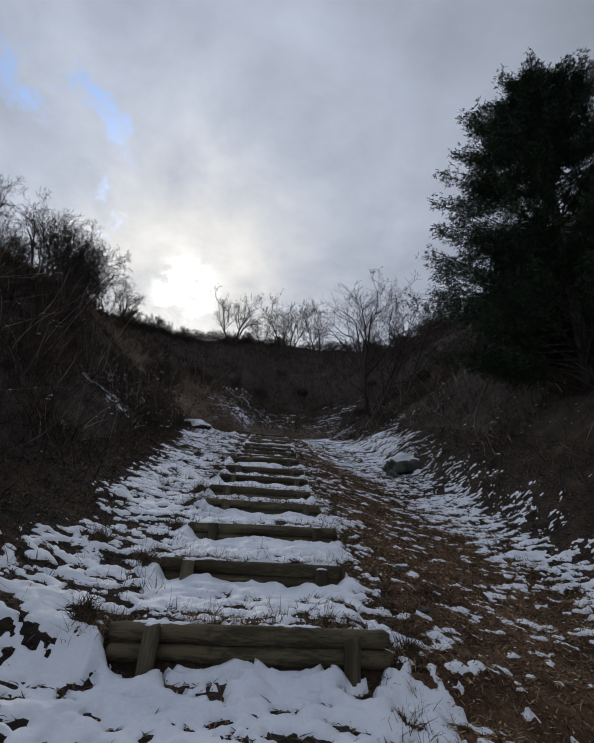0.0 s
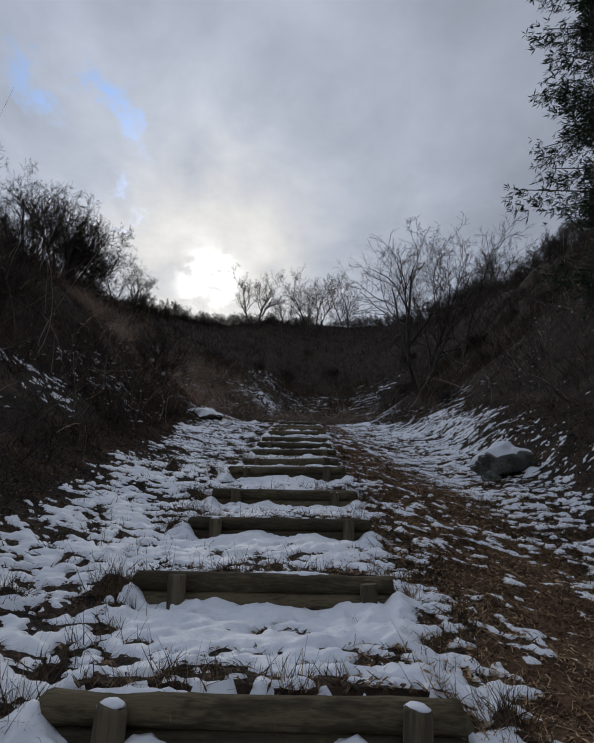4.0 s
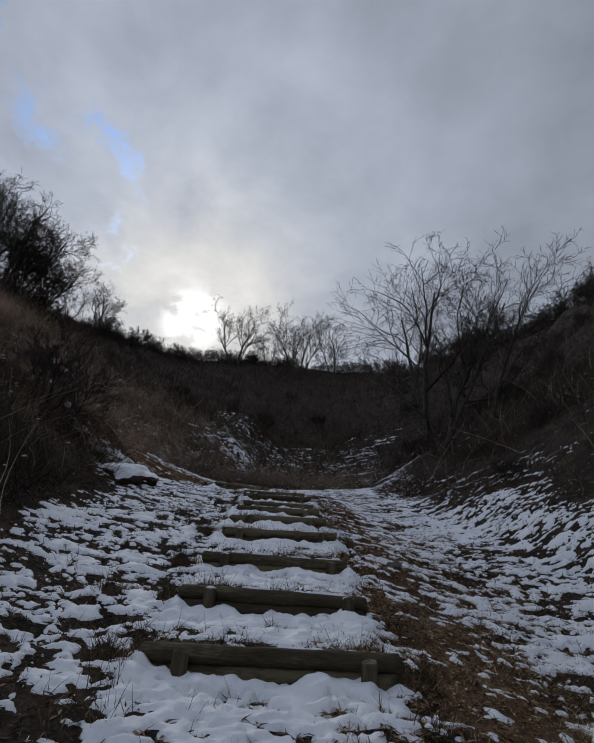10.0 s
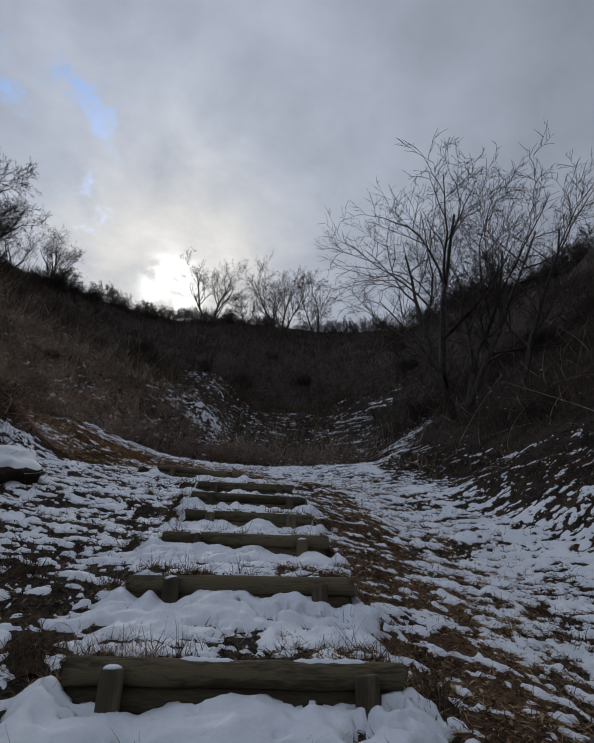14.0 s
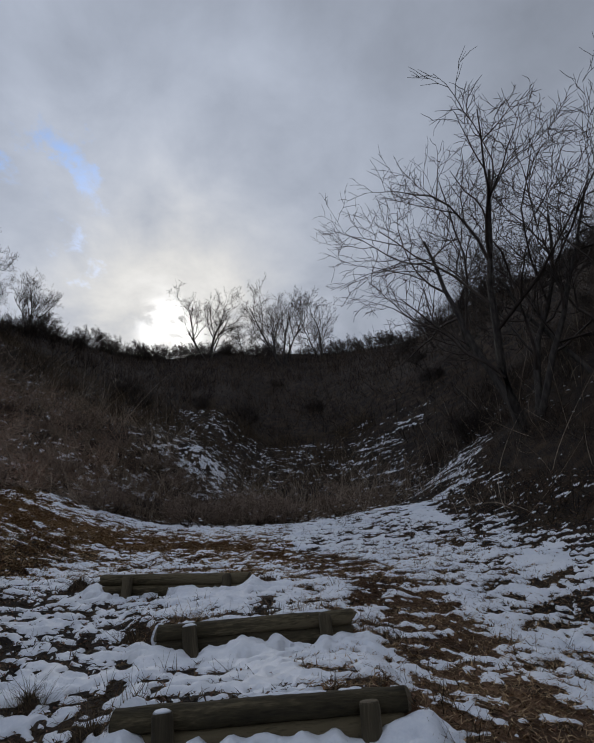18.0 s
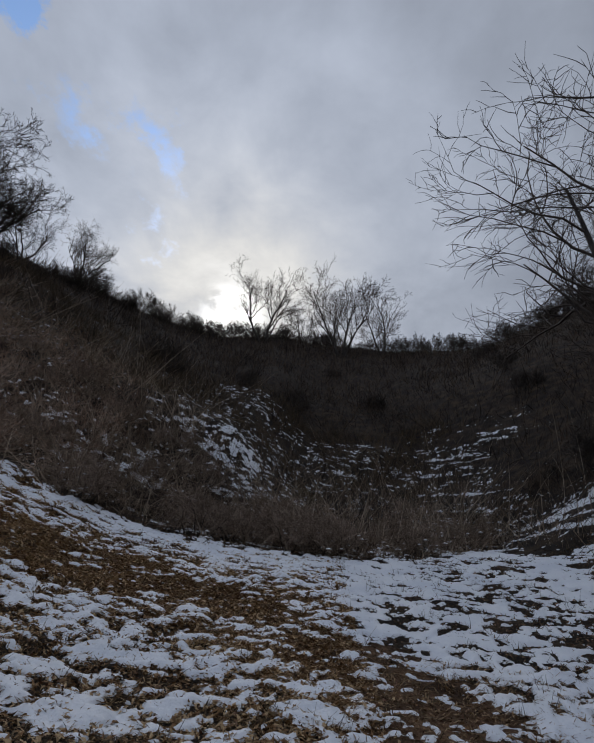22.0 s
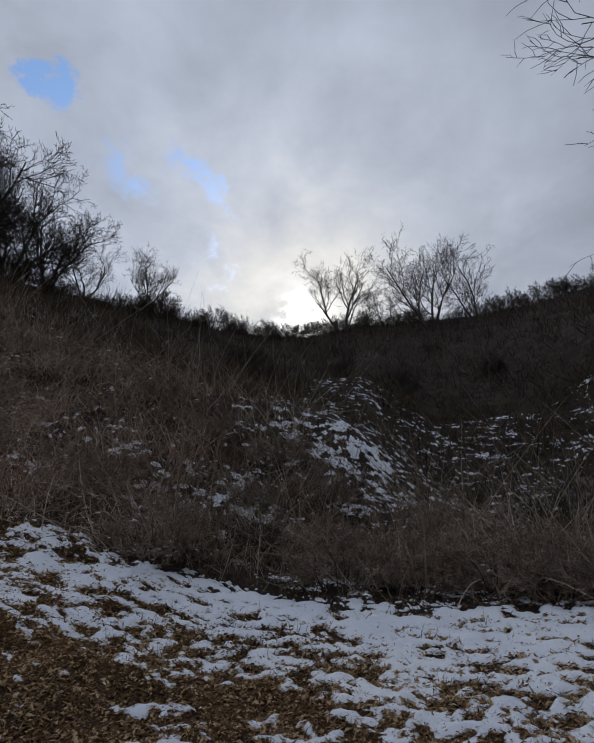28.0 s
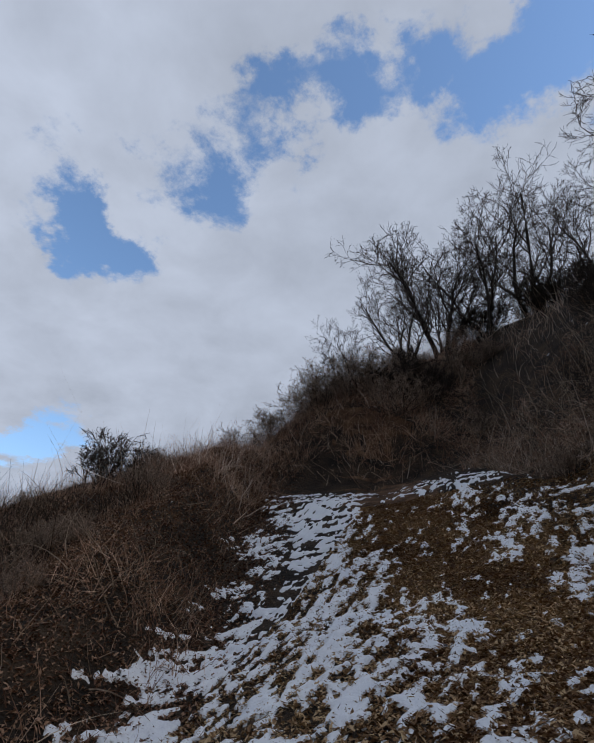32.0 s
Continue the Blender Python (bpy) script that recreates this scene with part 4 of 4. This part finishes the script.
conifer(25.9, 42.4, 8.0, 1.7, 6, 9000, "dark evergreen far up on the ridge")


# ---- brush, grass and leaves ----
def ribbons(name, roots, ways, length, width, seed, mat, curl=0.35, segs=3):
    """Many thin bent stalks: roots (n,3), ways (n,3), as one mesh."""
    rng = np.random.default_rng(seed)
    n = len(roots)
    side = np.cross(ways, rng.normal(0, 1, (n, 3)))
    side /= np.linalg.norm(side, axis=1)[:, None] + 1e-9
    bendw = np.clip(rng.normal(0, 1, (n, 3)), -1.4, 1.4) * curl + np.array([0, 0, -0.25 * curl])
    rows = []
    for k in range(segs + 1):
        f = k / segs
        c = roots + (ways * f + bendw * f * f * 0.5) * length[:, None]
        w = width[:, None] * (1 - 0.8 * f) * 0.5
        rows += [c - side * w, c + side * w]
    v = np.stack(rows, 1).reshape(-1, 3)
    b = np.arange(n)[:, None] * (2 * (segs + 1))
    q = np.concatenate([b + np.array([[2 * k, 2 * k + 1, 2 * k + 3, 2 * k + 2]]) for k in range(segs)])
    return quick_mesh(name, v, q, mat, False)


def scatter(n, x0, x1, y0, y1, seed, want):
    rng = np.random.default_rng(seed)
    x, y = rng.uniform(x0, x1, n), rng.uniform(y0, y1, n)
    k = rng.uniform(0, 1, n) < want(x, y)
    return x[k], y[k]


def brush(name, count, box, seed, tall_range, width, label, mat=SHADED_STEM, mess=0.45, lift=0.0, segs=3):
    x, y = scatter(count, *box, seed, wild)
    rng = np.random.default_rng(seed + 1)
    z = land(x, y) - 0.03 + lift * rng.uniform(0, 1, len(x)) ** 1.5
    ways = rng.normal(0, mess, (len(x), 3)) + np.array([0, 0, 1.0])
    ways /= np.linalg.norm(ways, axis=1)[:, None]
    ln = rng.uniform(*tall_range, len(x)) * (0.62 + 0.5 * fnoise(x / 1.3, y / 1.3, 77, 2))
    me = ribbons(name, np.stack([x, y, z], -1), ways, ln, rng.uniform(0.6, 1.4, len(x)) * width, seed + 2, mat, 0.2 + mess, segs)
    tagged(new(name, me), label, "dead brush", kind="stuff")


# both banks wear the brush colour darkened for shade
brush("brush", 125000, (-11, -1.8, 2, 26.5), 201, (0.35, 1.15), 0.009, "tangled dead brown brush on the bank, darkened for shade", SHADED_STEM, 0.6, 0.15, 2)
brush("brush", 165000, (4, 16, 3, 42), 202, (0.35, 1.1), 0.010, "tangled dead brown brush on the slope, darkened for shade", SHADED_STEM, 0.6, 0.15, 2)
# brush above the path and trail wears colours lightened as if better lit
brush("brush", 40000, (-17, -4.8, 30, 39.5), 203, (0.2, 0.85), 0.009, "tangled dead brown brush above the path, lightened as if lit", LIT_PALE, 1.5, 0.45)
# same brush as above the path, in a darker colour standing in for shade
brush("brush", 32000, (-5.2, 3.4, 33, 39.5), 215, (0.2, 0.85), 0.009, "tangled brush behind the flat ground, darkened as if shaded", SHADED_BRUSH, 1.5, 0.35)
# higher up the dry grass colour darkens the brush as if backlit
brush("brush", 60000, (-17, 6, 39.5, 50), 211, (0.35, 1.2), 0.011, "tangled brush high above the path, darkened as if backlit", GRASS, 0.9, 0.2, 2)
brush("brush", 34000, (-17, -4.8, 30, 40), 207, (0.25, 0.8), 0.008, "matted fine twigs in the brush above the path", LIT_RUST, 1.9, 0.75, 2)
brush("brush", 34000, (-23, -15.2, 21, 31), 213, (0.3, 1.1), 0.010, "tangled brown brush over the end of the trail", LIT_RUST, 1.1, 0.2, 2)
brush("brush", 85000, (-18, -4.4, 22, 31), 209, (0.15, 0.65), 0.008, "dense rusty brown brush on the bank below the trail", LIT_RUST, 1.0, 0.0, 2)
# backlit upper slope, its shade put into the dark brush colour
brush("brush", 110000, (-30, 30, 42, 92), 204, (0.6, 1.7), 0.030, "dead brush on the upper slope, darkened as if backlit", segs=2)
brush("brush", 25000, (-30, -12, 20, 45), 205, (0.5, 1.5), 0.014, "dead brown brush below the ridge trees", LIT_PALE)


def tufts(name, xs, ys, blades, seed, tall_range, width, mat, label, category):
    rng = np.random.default_rng(seed)
    x = np.repeat(xs, blades) + rng.normal(0, 0.035, len(xs) * blades)
    y = np.repeat(ys, blades) + rng.normal(0, 0.025, len(xs) * blades)
    z = ground(x, y) - 0.01
    ways = rng.normal(0, 0.42, (len(x), 3)) + np.array([0, 0, 1.0])
    ways /= np.linalg.norm(ways, axis=1)[:, None]
    me = ribbons(name, np.stack([x, y, z], -1), ways, rng.uniform(*tall_range, len(x)), rng.uniform(0.6, 1.3, len(x)) * width, seed + 1, mat, 0.6)
    tagged(new(name, me), label, category, kind="stuff")


def edge_of_snow(x, y):
    return np.exp(-((snow_depth(x, y) + 0.004) / 0.016) ** 2)


def on_open(x, y):
    n = np.clip(np.searchsorted(STEP_Y, y - 0.09, side="right") - 1, 0, len(STEP_Y) - 1)
    mid = np.array([(s[2] + s[3]) / 2 for s in STEPS])[n]
    d = y - STEP_Y[n]
    front = smooth(0.10, 0.14, d) * smooth(0.40, 0.22, d) * (np.abs(x - mid) < 0.95) * (y < 28.5)
    flank = smooth(0.25, 0.10, np.abs(np.abs(x - mid) - 0.95)) * (y < 28.5) * 0.55
    clump = smooth(-0.1, 0.5, fnoise(x / 0.35, y / 0.35, 83, 2))
    rest = 0.17 * edge_of_snow(x, y) * (path_off(x, y) > 0.4)
    return np.clip(np.maximum(front * 0.9, flank) * clump + rest, 0, 1)


def canes(name, count, box, seed, label):
    x, y = scatter(count, *box, seed, wild)
    rng = np.random.default_rng(seed + 1)
    ways = rng.normal(0, 0.55, (len(x), 3)) + np.array([0, 0, 1.0])
    ways /= np.linalg.norm(ways, axis=1)[:, None]
    me = ribbons(name, np.stack([x, y, land(x, y) - 0.03], -1), ways, rng.uniform(0.7, 1.7, len(x)), rng.uniform(0.007, 0.017, len(x)), seed + 2, CANE, 1.2, 7)
    tagged(new(name, me), label, "dead canes", kind="stuff")


canes("dead_canes", 24000, (-16, 5, 31, 41), 501, "long arching pale dry canes above the path")
canes("dead_canes", 2200, (-10, -2, 3, 31), 503, "long arching pale dry canes on the bank")
canes("dead_canes", 2600, (5, 13, 3, 40), 505, "long arching pale dry canes on the slope")
tx, ty = scatter(60000, -4.5, 5.5, 0, 35, 301, on_open)
tufts("grass", tx, ty, 8, 302, (0.04, 0.16), 0.006, GRASS, "dry grass tufts sticking out of the thin snow", "grass")


def log_fringe():
    """Dry grass that hangs over the back edge and the ends of the logs."""
    rng = np.random.default_rng(331)
    roots, ways = [], []
    for n, (sy, sz, x0, x1, yaw) in enumerate(STEPS):
        k = 1500
        x = rng.uniform(x0 - 0.16, x1 + 0.16, k)
        keep = rng.uniform(0, 1, k) < smooth(0.0, 0.55, fnoise(x / 0.22, np.full(k, 3.1 * n), 85, 2)) + 0.5 * ((x < x0 - 0.02) | (x > x1 + 0.02))
        x = x[keep]
        over = (x < x0 - 0.02) | (x > x1 + 0.02)
        y = sy + np.where(over, rng.uniform(0.02, 0.20, len(x)), rng.uniform(0.115, 0.20, len(x)))
        z = np.where(over, ground(x, y) - 0.01, sz - 0.03)
        roots.append(np.stack([x, y, z], -1))
        ways.append(rng.normal(0, 0.42, (len(x), 3)) + np.array([0, -0.42, 0.75]))
    roots, ways = np.concatenate(roots), np.concatenate(ways)
    ways /= np.linalg.norm(ways, axis=1)[:, None]
    me = ribbons("dry_grass", roots, ways, rng.uniform(0.05, 0.17, len(roots)), rng.uniform(0.003, 0.006, len(roots)), 333, STRAW, 0.8)
    tagged(new("dry_grass", me), "dry tan grass hanging over the log edges", "grass", kind="stuff")


log_fringe()


def tussock(x, y, radius, height, seed):
    """A grassy clod: a low mound of soil with dry blades."""
    rng = np.random.default_rng(seed)
    rings, around = 5, 16
    verts, faces = [(0, 0, height)], []
    for r in range(1, rings + 1):
        f = r / rings
        for k in range(around):
            a = 2 * math.pi * k / around
            q = radius * f * (1 + 0.16 * math.sin(2 * a + seed) + rng.uniform(-0.10, 0.10))
            verts.append((q * math.cos(a), q * math.sin(a), height * (1 - f ** 1.7) - 0.05 * f + rng.uniform(-0.014, 0.014)))
    faces += [(0, 1 + k, 1 + (k + 1) % around) for k in range(around)]
    for r in range(rings - 1):
        for k in range(around):
            a, b = 1 + r * around + k, 1 + r * around + (k + 1) % around
            faces.append((a, a + around, b + around, b))
    ob = new("grass_tussock")
    ob.matrix_world = pose(x, y, float(ground(x, y)))
    tagged(ob, "dark grassy clod of soil bare of snow beside the steps", "tussock", "clods beside the steps")
    part("clod", mesh_of("clod", verts, faces, SOIL), ob, "mound of dark soil")
    n = 260
    a, f = rng.uniform(0, 2 * np.pi, n), rng.uniform(0, 0.95, n) ** 0.6
    roots = np.stack([radius * f * np.cos(a), radius * f * np.sin(a), height * (1 - f ** 1.7) - 0.05 * f - 0.008], -1)
    ways = np.stack([0.5 * f * np.cos(a), 0.5 * f * np.sin(a), np.full(n, 0.8)], -1) + rng.normal(0, 0.35, (n, 3))
    ways /= np.linalg.norm(ways, axis=1)[:, None]
    part("grass", ribbons("grass", roots, ways, rng.uniform(0.05, 0.17, n), rng.uniform(0.003, 0.006, n), seed, GRASS, 0.8), ob, "dry brown blades")


trng = random.Random(71)
for n, (sy, sz, x0, x1, yaw) in enumerate(STEPS):
    tussock(x0 - trng.uniform(0.12, 0.40), sy + trng.uniform(-0.05, 0.35), trng.uniform(0.10, 0.20), trng.uniform(0.05, 0.11), 700 + n)
    if n % 3 == 1:
        tussock(x0 - trng.uniform(0.5, 1.1), sy + trng.uniform(-0.3, 0.6), trng.uniform(0.10, 0.17), trng.uniform(0.05, 0.10), 740 + n)
    if n % 3 == 0:
        tussock(x1 + trng.uniform(0.10, 0.22), sy + trng.uniform(0.0, 0.2), trng.uniform(0.08, 0.14), trng.uniform(0.04, 0.08), 770 + n)


def litter(name, count, box, seed, want, label, mat, long_range, wide_range):
    """Small curled dead leaves and straw lying on the ground."""
    x, y = scatter(count, *box, seed, want)
    rng = np.random.default_rng(seed + 1)
    n = len(x)
    c = np.stack([x, y, ground(x, y) + rng.uniform(0.004, 0.014, n)], -1)
    a, tilt = rng.uniform(0, 2 * np.pi, n), rng.normal(0, 0.45, n)
    d = np.stack([np.cos(a), np.sin(a), tilt], -1)
    w = np.stack([-np.sin(a), np.cos(a), rng.normal(0, 0.4, n)], -1)
    ln, wd = rng.uniform(*long_range, n)[:, None], rng.uniform(*wide_range, n)[:, None]
    lift = np.array([0, 0, 1.0]) * rng.uniform(0.0, 0.012, n)[:, None]
    v = np.stack([c - d * ln, c - w * wd + lift, c + d * ln, c + w * wd + lift], 1).reshape(-1, 3)
    tagged(new(name, quick_mesh(name, v, np.arange(len(v)).reshape(-1, 4), mat, False)), label, "leaf litter", kind="stuff")


def below_trail(x, y):
    off = np.interp(x, TRAIL_X, TRAIL_Y) - y - verge(x)
    return smooth(1.6, 2.4, off) * smooth(7.0, 5.0, off)


litter("leaf_litter", 150000, (-16.5, -4.6, 22.5, 30.5), 413, below_trail, "rusty brown leaves under the brush below the trail", RED_LEAF, (0.012, 0.034), (0.005, 0.014))


def snow_flecks(count, box, seed, label):
    """Small pats of snow caught in the brush."""
    x, y = scatter(count, *box, seed, lambda x, y: wild(x, y) * smooth(0.0, 0.5, fnoise(x / 1.3, y / 1.3, 95, 2)) + 0.03)
    rng = np.random.default_rng(seed + 1)
    n = len(x)
    size = rng.uniform(0.012, 0.042, n)[:, None]
    c = np.stack([x, y, land(x, y) + rng.uniform(0.05, 0.40, n)], -1)
    a = np.arange(6) * math.pi / 3
    ring = np.stack([np.cos(a) * 1.5, np.sin(a) * 0.9, np.full(6, -0.25)], -1)
    v = np.concatenate([c[:, None] + np.array([0, 0, 0.35]) * size[:, None], c[:, None] + ring[None] * size[:, None] * rng.uniform(0.6, 1.3, (n, 6))[:, :, None]], 1).reshape(-1, 3)
    f = (np.arange(n)[:, None, None] * 7 + np.array([[0, 1 + k, 1 + (k + 1) % 6] for k in range(6)])[None]).reshape(-1, 3)
    tagged(new("snow_flecks", quick_mesh("snow_flecks", v, f, SNOW)), label, "snow", kind="stuff")


snow_flecks(5200, (-12, 6, 33.5, 41), 601, "small pats of white snow caught in the brush above the path")
snow_flecks(1800, (4, 11, 10, 40), 603, "small pats of white snow caught in the brush on the slope")
snow_flecks(1100, (-8, -2.5, 8, 27), 605, "small pats of white snow caught in the brush on the bank")


def worn(x, y):
    return 0.36 + 0.64 * smooth(1.8, 0.5, path_off(x, y))


def open_soil(x, y):
    return 0.9 * (x > left_toe(y) - 0.6) * (x < right_toe(y) + 1.0) * (snow_depth(x, y) < 0.004)


litter("dead_grass", 260000, (-4.6, 6.0, 0.5, 35.5), 411, open_soil, "flattened dead grass between the snow patches", GRASS, (0.02, 0.06), (0.002, 0.006))
litter("straw", 170000, (0.2, 3.4, 1.0, 31), 401, worn, "brown straw lying on the trodden path", STRAW, (0.02, 0.07), (0.0015, 0.004))
litter("leaf_litter", 26000, (0.2, 3.6, 1.0, 31), 405, worn, "brown fallen leaves on the trodden path", LEAF, (0.012, 0.030), (0.005, 0.013))
litter("leaf_litter", 110000, (-4.6, 6.5, 0.5, 35.5), 415, open_soil, "brown fallen leaves between the snow patches", RED_LEAF, (0.010, 0.026), (0.004, 0.011))
litter("leaf_litter", 260000, (-13.5, 0.5, 29, 34.8), 403, worn, "brown fallen leaves on the upper path", LEAF, (0.012, 0.038), (0.005, 0.016))
litter("straw", 110000, (-12.5, 0.5, 29, 34.6), 407, worn, "brown straw lying on the upper path", STRAW, (0.02, 0.06), (0.0015, 0.004))
